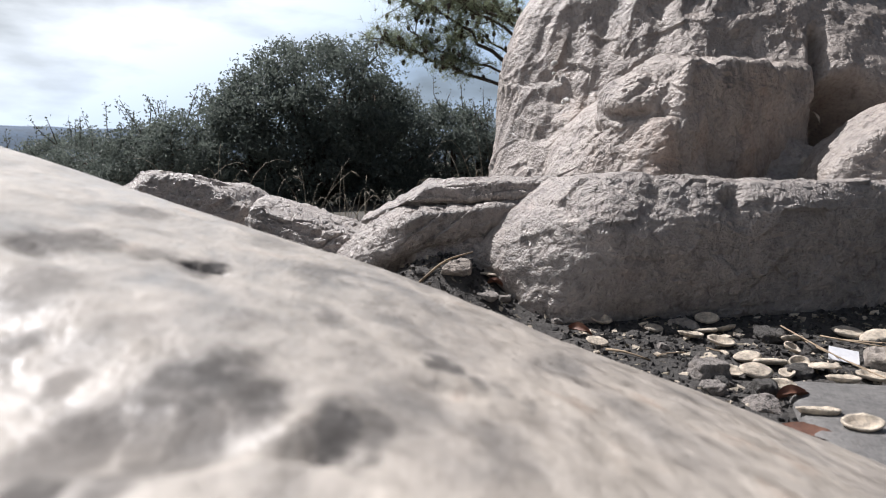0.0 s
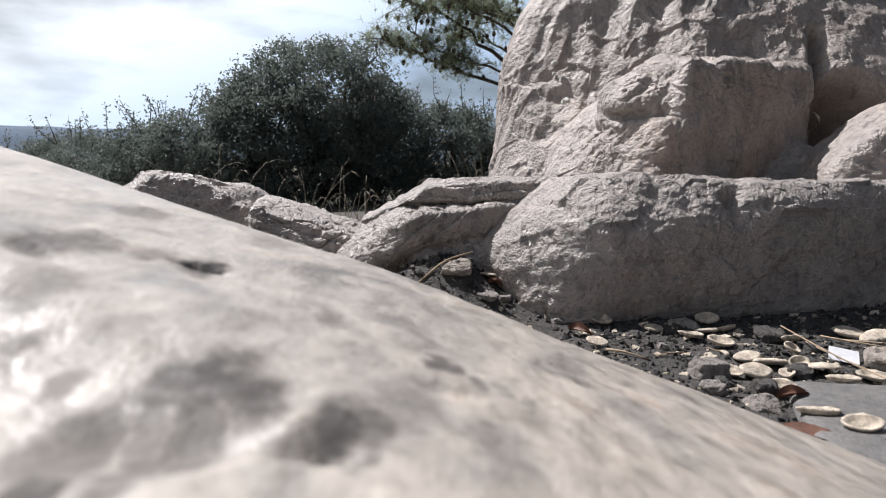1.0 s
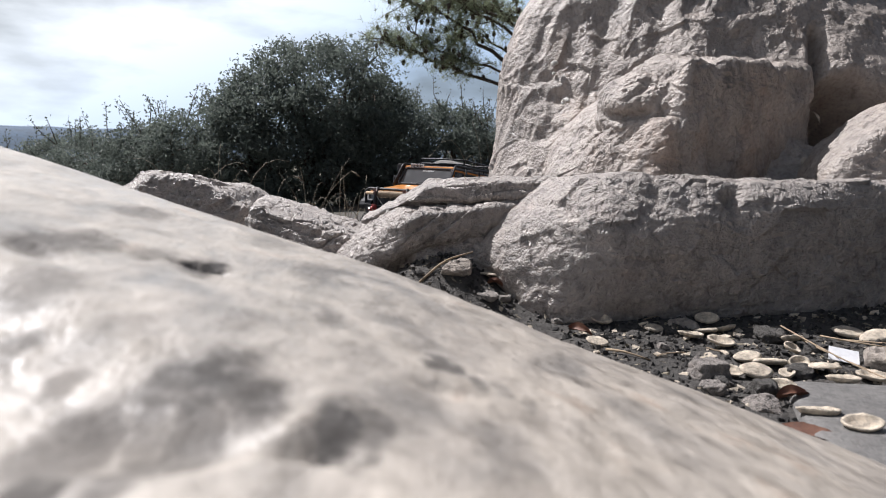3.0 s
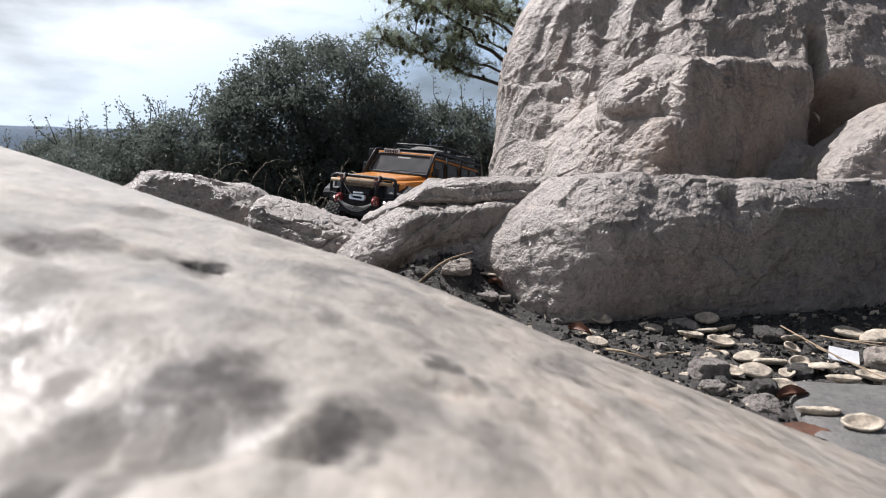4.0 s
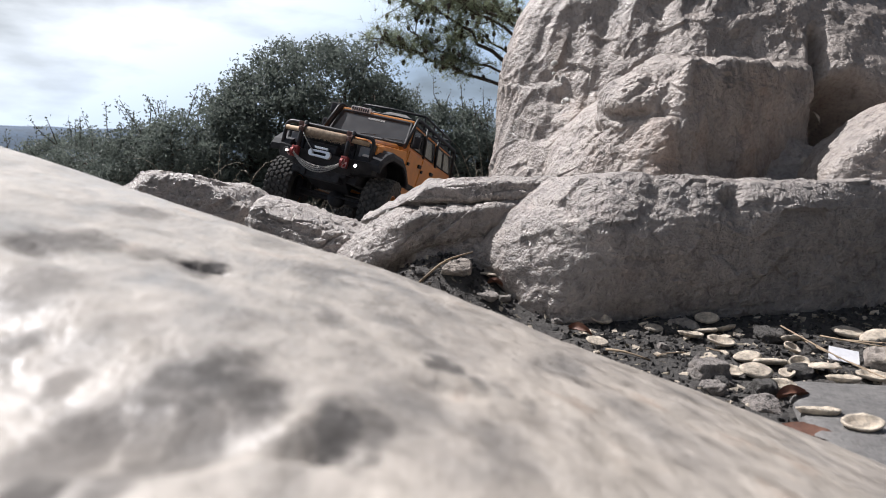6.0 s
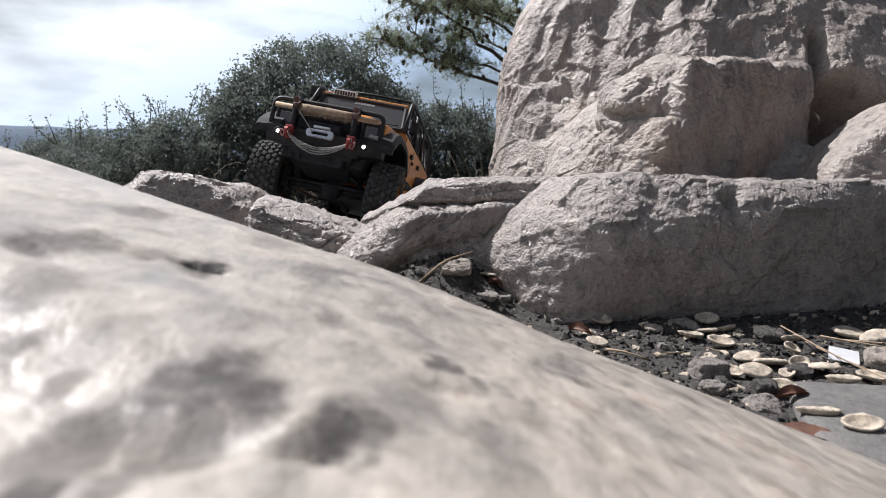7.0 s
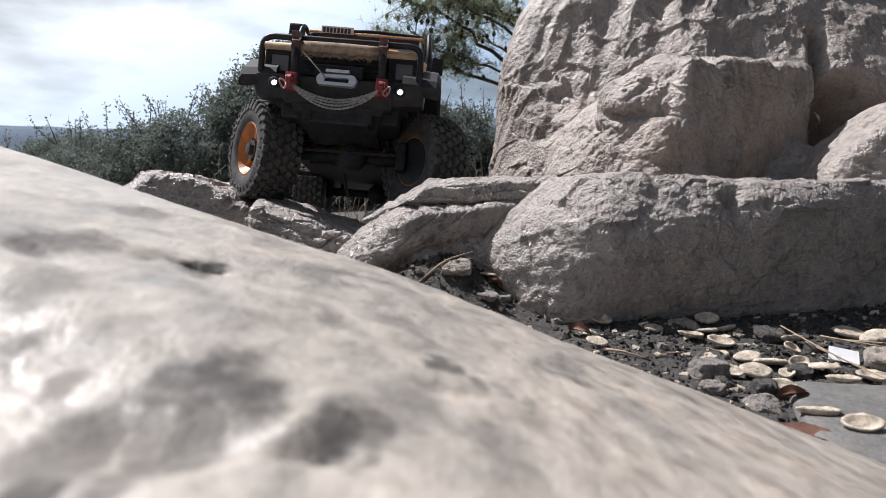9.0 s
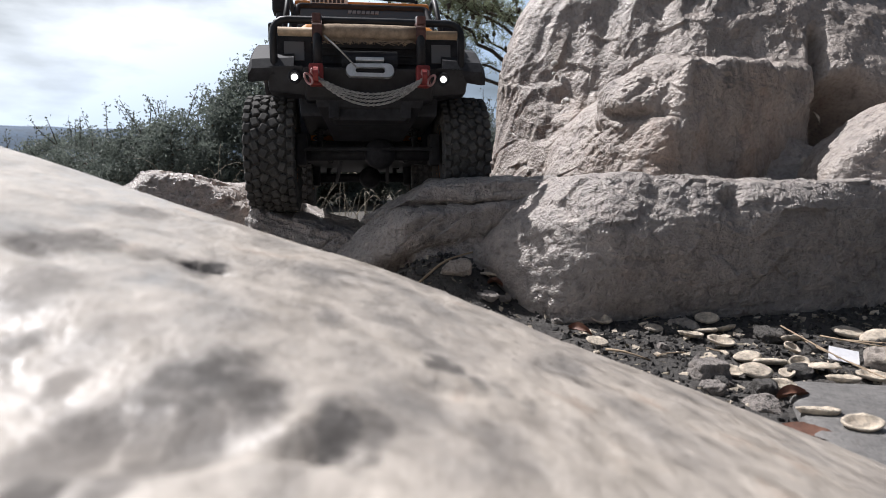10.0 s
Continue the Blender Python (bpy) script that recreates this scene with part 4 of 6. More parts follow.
def add_tube(bm, path, radius, sides=10):
    v, f = tube_points(path, radius, sides)
    vs = [bm.verts.new(p) for p in v]
    for q in f:
        bm.faces.new([vs[i] for i in q])
    return bm


def rounded(path, radius, steps=4):
    """The line with its inner corners rounded."""
    pts = [Vector(p) for p in path]
    out = [pts[0]]
    for a, b, c in zip(pts, pts[1:], pts[2:]):
        u, w = (a - b), (c - b)
        k = min(radius, u.length * 0.45, w.length * 0.45)
        p, q = b + u.normalized() * k, b + w.normalized() * k
        for s in range(steps + 1):
            t = s / steps
            out.append((1 - t) ** 2 * p + 2 * t * (1 - t) * b + t * t * q)
    out.append(pts[-1])
    return [tuple(p) for p in out]


def add_lathe(bm, profile, sides=32, m=None, closed=True):
    """Turns (radius, along y) corners round the y axis."""
    rings = []
    for k in range(sides):
        w = 2 * math.pi * k / sides
        rings.append([bm.verts.new((r * math.cos(w), y, r * math.sin(w))) for r, y in profile])
    n = len(profile)
    for k in range(sides):
        a, b = rings[k], rings[(k + 1) % sides]
        for i in range(n if closed else n - 1):
            bm.faces.new((a[i], a[(i + 1) % n], b[(i + 1) % n], b[i]))
    if m is not None:
        bmesh.ops.transform(bm, matrix=m, verts=[v for r in rings for v in r])
    return bm


TYRE_R, TYRE_W, WHEELBASE, HALF_TRACK = 0.0605, 0.048, 0.324, 0.0975


def wheel(truck, side):
    """One wheel about its own axle (y); side +1 shows its face to the left."""
    hub = bmesh.new()
    add_lathe(hub, [(0.0, -0.016), (0.012, -0.016), (0.012, 0.016), (0.0, 0.016)], 16)
    add_lathe(hub, [(0.0001, 0.012), (0.008, 0.012), (0.007, 0.021), (0.0001, 0.022)], 12)
    for k in range(6):
        w = 2 * math.pi * k / 6
        add_lathe(hub, [(0.0001, 0.012), (0.0016, 0.012), (0.0016, 0.0165), (0.0001, 0.0165)], 6, Matrix.Translation((0.0125 * math.cos(w), 0, 0.0125 * math.sin(w))))
    add_lathe(hub, [(0.0001, -0.0185), (0.0285, -0.0185), (0.0285, -0.0165), (0.0001, -0.0165)], 24)
    if side < 0:
        bmesh.ops.scale(hub, vec=(1, -1, 1), verts=hub.verts)
        bmesh.ops.reverse_faces(hub, faces=hub.faces)
    ob = part("wheel", hub, SATIN, truck, "", False)
    w2 = TYRE_W / 2
    ty = bmesh.new()
    add_lathe(ty, [(0.030, -w2 * 0.78), (0.036, -w2 * 0.97), (0.046, -w2), (0.0535, -w2 * 0.93), (0.0565, -w2 * 0.75), (0.0572, 0), (0.0565, w2 * 0.75), (0.0535, w2 * 0.93), (0.046, w2), (0.036, w2 * 0.97), (0.030, w2 * 0.78)], 48)
    part("tyre", ty, RUBBER, ob, "black rubber tyre, grey with dust", True)
    tr = bmesh.new()
    n = 30
    for k in range(n):
        for y0, y1, off, r0, r1, skew, half in ((0.0006, 0.0082, 0.0, 0.0565, TYRE_R, 0.45, 0.0045), (-0.0082, -0.0006, 0.5, 0.0565, TYRE_R, -0.45, 0.0045), (0.0090, 0.0160, 0.45, 0.0560, 0.0604, -0.35, 0.0046), (-0.0160, -0.0090, 0.05, 0.0560, 0.0604, 0.35, 0.0046), (0.0168, 0.0240, 0.1, 0.0535, 0.0594, 0.15, 0.0042), (-0.0240, -0.0168, 0.6, 0.0535, 0.0594, -0.15, 0.0042)):
            a = 2 * math.pi * (k + off) / n
            m = pose(0, 0, 0, 0, -math.degrees(a), 0) @ Matrix.Translation(((r0 + r1) / 2, (y0 + y1) / 2, 0)) @ pose(0, 0, 0, math.degrees(skew), 0, 0)
            add_box(tr, (-(r1 - r0) / 2, -(y1 - y0) / 2, -half), ((r1 - r0) / 2, (y1 - y0) / 2, half), 0.0012, m, 1)
        for s in (1, -1):
            a = 2 * math.pi * (k + (0.5 if s > 0 else 0)) / n
            m = pose(0, 0, 0, 0, -math.degrees(a), 0) @ Matrix.Translation((0.0515, s * w2 * 0.96, 0)) @ pose(0, 0, 0, 0, 0, s * -12)
            add_box(tr, (-0.005, -0.001, -0.004), (0.005, 0.001, 0.004), 0.0006, m, 1)
    tagged(part("tread", tr, RUBBER, ob, "chunky worn tread blocks", False), kind="stuff")
    rim = bmesh.new()
    add_lathe(rim, [(0.031, -0.019), (0.033, -0.021), (0.0295, -0.017), (0.024, 0.004), (0.0295, 0.016), (0.0335, 0.0205), (0.031, 0.0215), (0.028, 0.016), (0.022, 0.006), (0.012, 0.009), (0.012, 0.005), (0.022, 0.0), (0.027, -0.017)], 36)
    for k in range(6):
        a = 360 * k / 6
        add_box(rim, (0.011, 0.006, -0.0032), (0.029, 0.0125, 0.0032), 0.0012, pose(0, 0, 0, 0, a, 0), 1)
    if side < 0:
        bmesh.ops.scale(rim, vec=(1, -1, 1), verts=rim.verts)
        bmesh.ops.reverse_faces(rim, faces=rim.faces)
    part("rim", rim, RIM, ob, "scuffed orange six-spoke rim", False)
    return ob


def arch(bm, cx, z0, side, y_in, y_out, r, drop, width=0.008):
    """A flared wing over a wheel: a strip bent round cx with a lip that hangs down outside."""
    prof = [(-r * 1.06, 0.50 * r - drop), (-r * 0.98, 0.60 * r), (-r * 0.66, 0.84 * r), (-r * 0.36, 0.96 * r), (r * 0.36, 0.96 * r), (r * 0.66, 0.84 * r), (r * 0.98, 0.62 * r), (r * 1.04, 0.52 * r - drop)]
    rows = []
    for x, z in prof:
        rows.append([bm.verts.new((cx + x * k, side * y, z0 + z * k + dz)) for y, k, dz in ((y_in, 1.0, 0.0), (y_in, 1.10, 0.004), (y_out - 0.004, 1.08, 0.003), (y_out, 1.04, -0.001), (y_out, 1.0, -0.005), (y_out - 0.003, 0.97, -0.004))])
    n = len(rows[0])
    for a, b in zip(rows, rows[1:]):
        for i in range(n):
            f = (a[i], a[(i + 1) % n], b[(i + 1) % n], b[i])
            bm.faces.new(f if side > 0 else f[::-1])
    for r in (rows[0], rows[-1]):
        bm.faces.new(r)
    bmesh.ops.recalc_face_normals(bm, faces=bm.faces)
    return bm


def build_truck():
    t = new("model_truck")
    B = bmesh.new
    # lower body: nose between the wings, then the tub behind them
    bay = B()
    add_hull(bay, [(0.060, -0.066, 0.030), (0.060, 0.066, 0.030), (-0.085, 0.066, 0.030), (-0.085, -0.066, 0.030)],
             [(0.059, -0.072, 0.110), (0.059, 0.072, 0.110), (-0.085, 0.074, 0.128), (-0.085, -0.074, 0.128)], 0.003)
    part("inner_bay", bay, BLACK, t, "black inner wheel bay")
    for s in (1, -1):
        part("wing_top", add_hull(B(), [(0.060, s * 0.066, 0.100), (0.060, s * 0.0885, 0.098), (-0.085, s * 0.0935, 0.100), (-0.085, s * 0.066, 0.110)],
                                  [(0.058, s * 0.066, 0.1125), (0.058, s * 0.087, 0.1105), (-0.085, s * 0.092, 0.130), (-0.085, s * 0.066, 0.131)], 0.002), PAINT, t)
    for s in (1, -1):
        part("mud_guard", add_box(B(), (-0.068, s * 0.078 - 0.014, 0.016), (-0.064, s * 0.078 + 0.014, 0.104), 0.001), BLACK, t)
    part("skid_plate", add_hull(B(), [(0.074, -0.050, 0.036), (0.074, 0.050, 0.036), (0.010, 0.036, 0.012), (0.010, -0.036, 0.012)], [(0.076, -0.052, 0.046), (0.076, 0.052, 0.046), (0.010, 0.04, 0.032), (0.010, -0.04, 0.032)], 0.002), BLACK, t)
    body = B()
    add_hull(body, [(-0.070, -0.088, 0.022), (-0.070, 0.088, 0.022), (-0.262, 0.088, 0.022), (-0.262, -0.088, 0.022)],
             [(-0.080, -0.094, 0.137), (-0.080, 0.094, 0.137), (-0.262, 0.094, 0.137), (-0.262, -0.094, 0.137)], 0.003)
    add_hull(body, [(-0.260, -0.070, 0.060), (-0.260, 0.070, 0.060), (-0.405, 0.070, 0.060), (-0.405, -0.070, 0.060)],
             [(-0.260, -0.0935, 0.1365), (-0.260, 0.0935, 0.1365), (-0.408, 0.0935, 0.1365), (-0.408, -0.0935, 0.1365)], 0.003)
    part("floor_pan", add_box(B(), (-0.405, -0.0865, 0.016), (-0.066, 0.0865, 0.0235), 0.002), BLACK, t)
    part("body", body, PAINT, t, "dusty orange off-road body shell")
    side = [part("wing", add_hull(B(), [(0.061, s * 0.070, 0.078), (0.061, s * 0.090, 0.078), (0.052, s * 0.0925, 0.078), (0.045, s * 0.07, 0.078)], [(0.058, s * 0.070, 0.110), (0.058, s * 0.090, 0.108), (0.035, s * 0.0945, 0.112), (0.030, s * 0.07, 0.114)], 0.002), PAINT, t) for s in (1, -1)]
    hood = B()
    add_hull(hood, [(0.063, -0.066, 0.1115), (0.063, 0.066, 0.1115), (-0.076, 0.078, 0.1305), (-0.076, -0.078, 0.1305)],
             [(0.058, -0.060, 0.1185), (0.058, 0.060, 0.1185), (-0.074, 0.072, 0.1385), (-0.074, -0.072, 0.1385)], 0.003)
    part("bonnet", hood, PAINT, t)
    # cabin with its posts, roof and panes
    cab = B()
    add_hull(cab, [(-0.080, -0.090, 0.136), (-0.080, 0.090, 0.136), (-0.406, 0.090, 0.136), (-0.406, -0.090, 0.136)],
             [(-0.111, -0.081, 0.192), (-0.111, 0.081, 0.192), (-0.402, 0.081, 0.192), (-0.402, -0.081, 0.192)], 0.004)
    part("cabin", cab, PAINT, t)
    roof = B()
    add_hull(roof, [(-0.108, -0.083, 0.191), (-0.108, 0.083, 0.191), (-0.407, 0.083, 0.191), (-0.407, -0.083, 0.191)],
             [(-0.118, -0.074, 0.2005), (-0.118, 0.074, 0.2005), (-0.400, 0.074, 0.2005), (-0.400, -0.074, 0.2005)], 0.004)
    part("roof", roof, BLACK, t, "black roof panel")
    lip = add_hull(B(), [(-0.1035, -0.082, 0.1885), (-0.1035, 0.082, 0.1885), (-0.112, 0.082, 0.1885), (-0.112, -0.082, 0.1885)],
                   [(-0.1045, -0.081, 0.1965), (-0.1045, 0.081, 0.1965), (-0.112, 0.080, 0.1985), (-0.112, -0.080, 0.1985)], 0.002)
    part("roof_lip", lip, PAINT, t, "orange front edge of the roof")

    def on_front(u, v, out=0.0):
        """A place on the sloping front of the cabin: u across from -1 to 1, v up from 0 to 1."""
        return (-0.080 - 0.031 * v + out * 0.875, u * (0.090 - 0.009 * v), 0.136 + 0.056 * v + out * 0.48)

    wf = B()
    ring = [(-1.0, 0.02), (1.0, 0.02), (1.0, 1.0), (-1.0, 1.0), (-1.0, 0.02), (1.0, 0.02)]
    add_tube(wf, rounded([on_front(u * 0.95, 0.05 + v * 0.9, 0.003) for u, v in ring], 0.006), 0.0042, 8)
    part("windscreen_frame", wf, BLACK, t, "black windscreen surround", True)
    ws = B()
    add_hull(ws, [on_front(-0.92, 0.1, 0.001), on_front(0.92, 0.1, 0.001), on_front(0.92, 0.93, 0.001), on_front(-0.92, 0.93, 0.001)],
             [on_front(-0.92, 0.1, 0.0035), on_front(0.92, 0.1, 0.0035), on_front(0.92, 0.93, 0.0035), on_front(-0.92, 0.93, 0.0035)], 0.0)
    screen = part("windscreen", ws, SMOKED, t, "dusty grey windscreen reflecting the sky")
    for k in range(7):
        bm = B()
        u = -0.22 + 0.066 * k
        add_hull(bm, [on_front(u, 0.77, 0.0036), on_front(u + 0.05, 0.77, 0.0036), on_front(u + 0.058, 0.85, 0.0036), on_front(u + 0.01, 0.85, 0.0036)],
                 [on_front(u, 0.77, 0.0041), on_front(u + 0.05, 0.77, 0.0041), on_front(u + 0.058, 0.85, 0.0041), on_front(u + 0.01, 0.85, 0.0041)], 0)
        part("sticker_bar", bm, GREYMARK, screen)
    for u in (-0.35, 0.3):
        part("wiper", add_tube(B(), [on_front(u, 0.05, 0.006), on_front(u + 0.25, 0.14, 0.007), on_front(u + 0.55, 0.2, 0.006)], 0.0011, 6), BLACK, screen)

    def on_side(x, z, s, out=0.0):
        return (x, s * (0.090 - 0.009 * (z - 0.136) / 0.056 + out), z) if z > 0.1365 else (x, s * (0.094 - 0.006 * (0.137 - z) / 0.115 + out), z)

    def side_panel(name, x0, x1, z0, z1, s, mat, parent, thick=0.0022, out=0.0, label="", slope=0.0):
        q = [(x0, z0), (x1, z0), (x1 , z1), (x0 - slope, z1)]
        bm = add_hull(B(), [on_side(x, z, s, out - 0.001) for x, z in q], [on_side(x, z, s, out + thick) for x, z in q], 0.0006)
        return part(name, bm, mat, parent, label)

    for s in (1, -1):
        for x0, x1 in ((-0.086, -0.172), (-0.176, -0.258)):
            door = side_panel("door", x0, x1, 0.032, 0.134, s, PAINT, t, 0.0018)
            side_panel("door_handle", x1 + 0.022, x1 + 0.006, 0.112, 0.119, s, BLACK, door, 0.004, 0.0018)
            side_panel("trim", x0 - 0.004, x1 + 0.004, 0.060, 0.072, s, BLACK, door, 0.002, 0.0018)
            for hz in (0.055, 0.105):
                side_panel("hinge", x0 - 0.001, x0 - 0.009, hz, hz + 0.006, s, BLACK, door, 0.003, 0.0018)
        for x0, x1, sl in ((-0.094, -0.168, 0.020), (-0.178, -0.255, 0.0), (-0.268, -0.325, 0.0), (-0.333, -0.392, 0.0)):
            win = side_panel("side_window", x0, x1, 0.143, 0.184, s, SMOKED, t, 0.0012, 0.0006, "smoked side window", sl)
            loop = [on_side(a, z, s, 0.0015) for a, z in ((x0, 0.143), (x1, 0.143), (x1, 0.184), (x0 - sl, 0.184), (x0, 0.143), (x1, 0.143))]
            part("window_seal", add_tube(B(), rounded(loop, 0.003), 0.0017, 6), BLACK, win)
        part("fender_flare", arch(B(), 0.0, 0.030, s, 0.070, 0.112, 0.070, 0.002), BLACK, t, "black plastic wheel-arch flare")
        part("fender_flare", arch(B(), -WHEELBASE, 0.031, s, 0.070, 0.112, 0.070, 0.002), BLACK, t, "black plastic wheel-arch flare")
        # cage rails along the roof edge and the front posts
        part("cage_rail", add_tube(B(), rounded([(-0.060, s * 0.092, 0.133), (-0.104, s * 0.088, 0.203), (-0.40, s * 0.088, 0.205), (-0.412, s * 0.092, 0.13)], 0.012), 0.0034, 8), SATIN, t, "black tube of the outer roll cage", True)
        part("cage_post", add_tube(B(), [(-0.172, s * 0.095, 0.135), (-0.174, s * 0.088, 0.204)], 0.003, 8), SATIN, t, "", True)
        part("cage_post", add_tube(B(), [(-0.262, s * 0.095, 0.135), (-0.262, s * 0.088, 0.204)], 0.003, 8), SATIN, t, "", True)
        part("rock_slider", add_tube(B(), rounded([(-0.078, s * 0.075, 0.018), (-0.085, s * 0.108, 0.016), (-0.245, s * 0.108, 0.016), (-0.252, s * 0.075, 0.018)], 0.012), 0.0045, 8), SATIN, t, "", True)
        mir = add_box(B(), (-0.094, s * 0.103 - 0.008, 0.140), (-0.086, s * 0.103 + 0.008, 0.164), 0.003)
        add_tube(mir, [(-0.09, s * 0.088, 0.148), (-0.09, s * 0.099, 0.150)], 0.0016, 6)
        part("wing_mirror", mir, BLACK, t, "black wing mirror")
    # the snorkel on the right
    sn = B()
    add_tube(sn, rounded([(-0.030, -0.093, 0.105), (-0.070, -0.0975, 0.118), (-0.108, -0.0965, 0.184)], 0.015), 0.0062, 10)
    add_box(sn, (-0.120, -0.107, 0.180), (-0.098, -0.088, 0.202), 0.003)
    part("snorkel", sn, BLACK, t, "black snorkel with a square head")
    # roof rack
    rack = B()
    for z in (0.212, 0.226):
        add_tube(rack, rounded([(-0.26, -0.074, z), (-0.180, -0.074, z), (-0.172, 0.0, z), (-0.180, 0.074, z), (-0.395, 0.074, z), (-0.395, -0.074, z), (-0.25, -0.074, z)], 0.01), 0.0026, 8)
    part("roof_rack", rack, SATIN, t, "black tubular roof rack", True)
    for x in (-0.182, -0.25, -0.32, -0.39):
        for s in (1, -1):
            part("rack_leg", add_tube(B(), [(x, s * 0.076, 0.198), (x, s * 0.074, 0.227)], 0.0024, 6), SATIN, t)
        part("rack_bar", add_box(B(), (x - 0.004, -0.073, 0.209), (x + 0.004, 0.073, 0.213), 0.001), SATIN, t)
    load = B()
    add_hull(load, [(-0.19, -0.05, 0.2125), (-0.19, 0.05, 0.2125), (-0.34, 0.05, 0.2125), (-0.34, -0.05, 0.2125)], [(-0.20, -0.018, 0.226), (-0.20, 0.02, 0.226), (-0.33, 0.02, 0.226), (-0.33, -0.018, 0.226)], 0.003)
    part("roof_bag", load, plain_material("grey_cloth", (0.25, 0.24, 0.23), 0.9, wear=0.2, scale=60, bump=0.5), t, "grey cloth bundle lashed in the rack")
    plate = part("roof_plate", add_box(B(), (-0.1065, -0.063, 0.1915), (-0.1035, -0.018, 0.2035), 0.0008), WHITE, t, "white plate above the windscreen")
    for k in range(8):
        part("plate_bar", add_box(B(), (-0.1036, -0.0605 + 0.005 * k, 0.194), (-0.1028, -0.0572 + 0.005 * k, 0.201), 0), DARKMARK, plate)
    # front: grille, lamps, bumper, bull bar, fairlead
    gr = add_box(B(), (0.056, -0.050, 0.060), (0.064, 0.050, 0.110), 0.002)
    for k in range(6):
        add_box(gr, (0.0635, -0.045, 0.064 + 0.0075 * k), (0.0665, 0.045, 0.0675 + 0.0075 * k), 0.0008)
    part("grille", gr, BLACK, t, "black slatted grille")
    for s in (1, -1):
        surround = part("headlight", add_box(B(), (0.058, s * 0.070 - 0.018, 0.070), (0.0655, s * 0.070 + 0.018, 0.108), 0.003), BLACK, t, "square black headlight unit, unlit")
        lens = add_box(B(), (0.0652, s * 0.070 - 0.0095, 0.081), (0.0668, s * 0.070 + 0.0095, 0.099), 0.0007)
        part("lens", lens, LENS, surround, "dull grey square lens")
    bump = B()
    add_hull(bump, [(0.076, -0.060, 0.042), (0.076, 0.060, 0.042), (0.050, 0.060, 0.042), (0.050, -0.060, 0.042)], [(0.090, -0.062, 0.070), (0.090, 0.062, 0.070), (0.052, 0.062, 0.072), (0.052, -0.062, 0.072)], 0.003)
    for s in (1, -1):
        add_hull(bump, [(0.076, s * 0.058, 0.046), (0.066, s * 0.094, 0.052), (0.045, s * 0.094, 0.052), (0.05, s * 0.058, 0.046)], [(0.090, s * 0.060, 0.071), (0.078, s * 0.096, 0.073), (0.047, s * 0.096, 0.074), (0.052, s * 0.06, 0.073)], 0.002)
    part("front_bumper", bump, SATIN, t, "black steel winch bumper")
    for s in (1, -1):
        cup = add_lathe(B(), [(0.0030, 0), (0.0060, 0.0), (0.0060, 0.004), (0.0045, 0.0045), (0.0032, 0.003)], 20, pose(0.0845, s * 0.069, 0.061, 0, 0, -90))
        ring = part("spot_lamp", cup, BLACK, t, "small lit white lamp in the bumper", True)
        part("led", add_lathe(B(), [(0.0001, 0), (0.0030, 0), (0.0027, 0.0026), (0.0001, 0.0036)], 16, pose(0.0845, s * 0.069, 0.061, 0, 0, -90)), LED, ring, "glowing white diode", True)
        mount = add_box(B(), (0.086, s * 0.049 - 0.0065, 0.052), (0.0965, s * 0.049 + 0.0065, 0.072), 0.002)
        add_lathe(mount, [(0.0045, -0.0022), (0.0075, -0.0022), (0.0075, 0.0022), (0.0045, 0.0022)], 16, Matrix.Translation((0.0995, s * 0.049, 0.060)))
        tow = part("tow_mount", mount, RED, t, "scuffed red tow mount")
        bow = [(0.101 + 0.002 * math.sin(a * 2), s * (0.0555 + 0.0030 * math.cos(a) + 0.002 * math.sin(a)), 0.0565 + 0.0048 * math.sin(a)) for a in np.linspace(0, 2 * math.pi, 22)]
        part("shackle", add_tube(B(), bow, 0.0011, 6), PINK, tow, "pale pink worn shackle ring", True)
        knot = [(0.1005 + 0.0012 * math.cos(a * 3), s * (0.050 + 0.003 * math.cos(a)), 0.0635 + 0.0022 * math.sin(a * 2)) for a in np.linspace(0, 2 * math.pi, 26)]
        part("cord_knot", add_tube(B(), knot, 0.0010, 5), PINK, tow, "knotted pale cord", True)
    part("bull_bar", add_tube(B(), rounded([(0.074, -0.088, 0.066), (0.077, -0.0885, 0.116), (0.077, 0.0885, 0.116), (0.074, 0.088, 0.066)], 0.014), 0.0036, 10), SATIN, t, "black tubular bull bar hoop", True)
    for s in (1, -1):
        up = add_tube(B(), rounded([(0.088, s * 0.0475, 0.068), (0.0915, s * 0.0475, 0.100), (0.080, s * 0.0475, 0.119)], 0.008), 0.0042, 10)
        part("bull_bar_upright", up, SATIN, t, "", True)
        strap = add_lathe(B(), [(0.0080, -0.0045), (0.0094, -0.0045), (0.0097, 0.0), (0.0094, 0.0045), (0.0080, 0.0045)], 18, pose(0.0855, s * 0.0475, 0.1035))
        add_box(strap, (0.094, s * 0.0475 - 0.004, 0.108), (0.100, s * 0.0475 + 0.004, 0.116), 0.0012)
        part("strap", strap, plain_material("brown_strap", (0.13, 0.06, 0.05), 0.7, wear=0.4, scale=120, bump=0.5), t, "frayed dark red strap")
    roll = B()
    prof = [(0.0001, -0.0465), (0.0070, -0.0462), (0.0076, -0.03), (0.0078, 0.0), (0.0074, 0.03), (0.0070, 0.0462), (0.0001, 0.0465)]
    add_lathe(roll, prof, 18, pose(0.0835, 0, 0.1035), closed=False)
    part("rolled_mat", roll, HESSIAN, t, "rolled brown mat strapped across the grille", True)
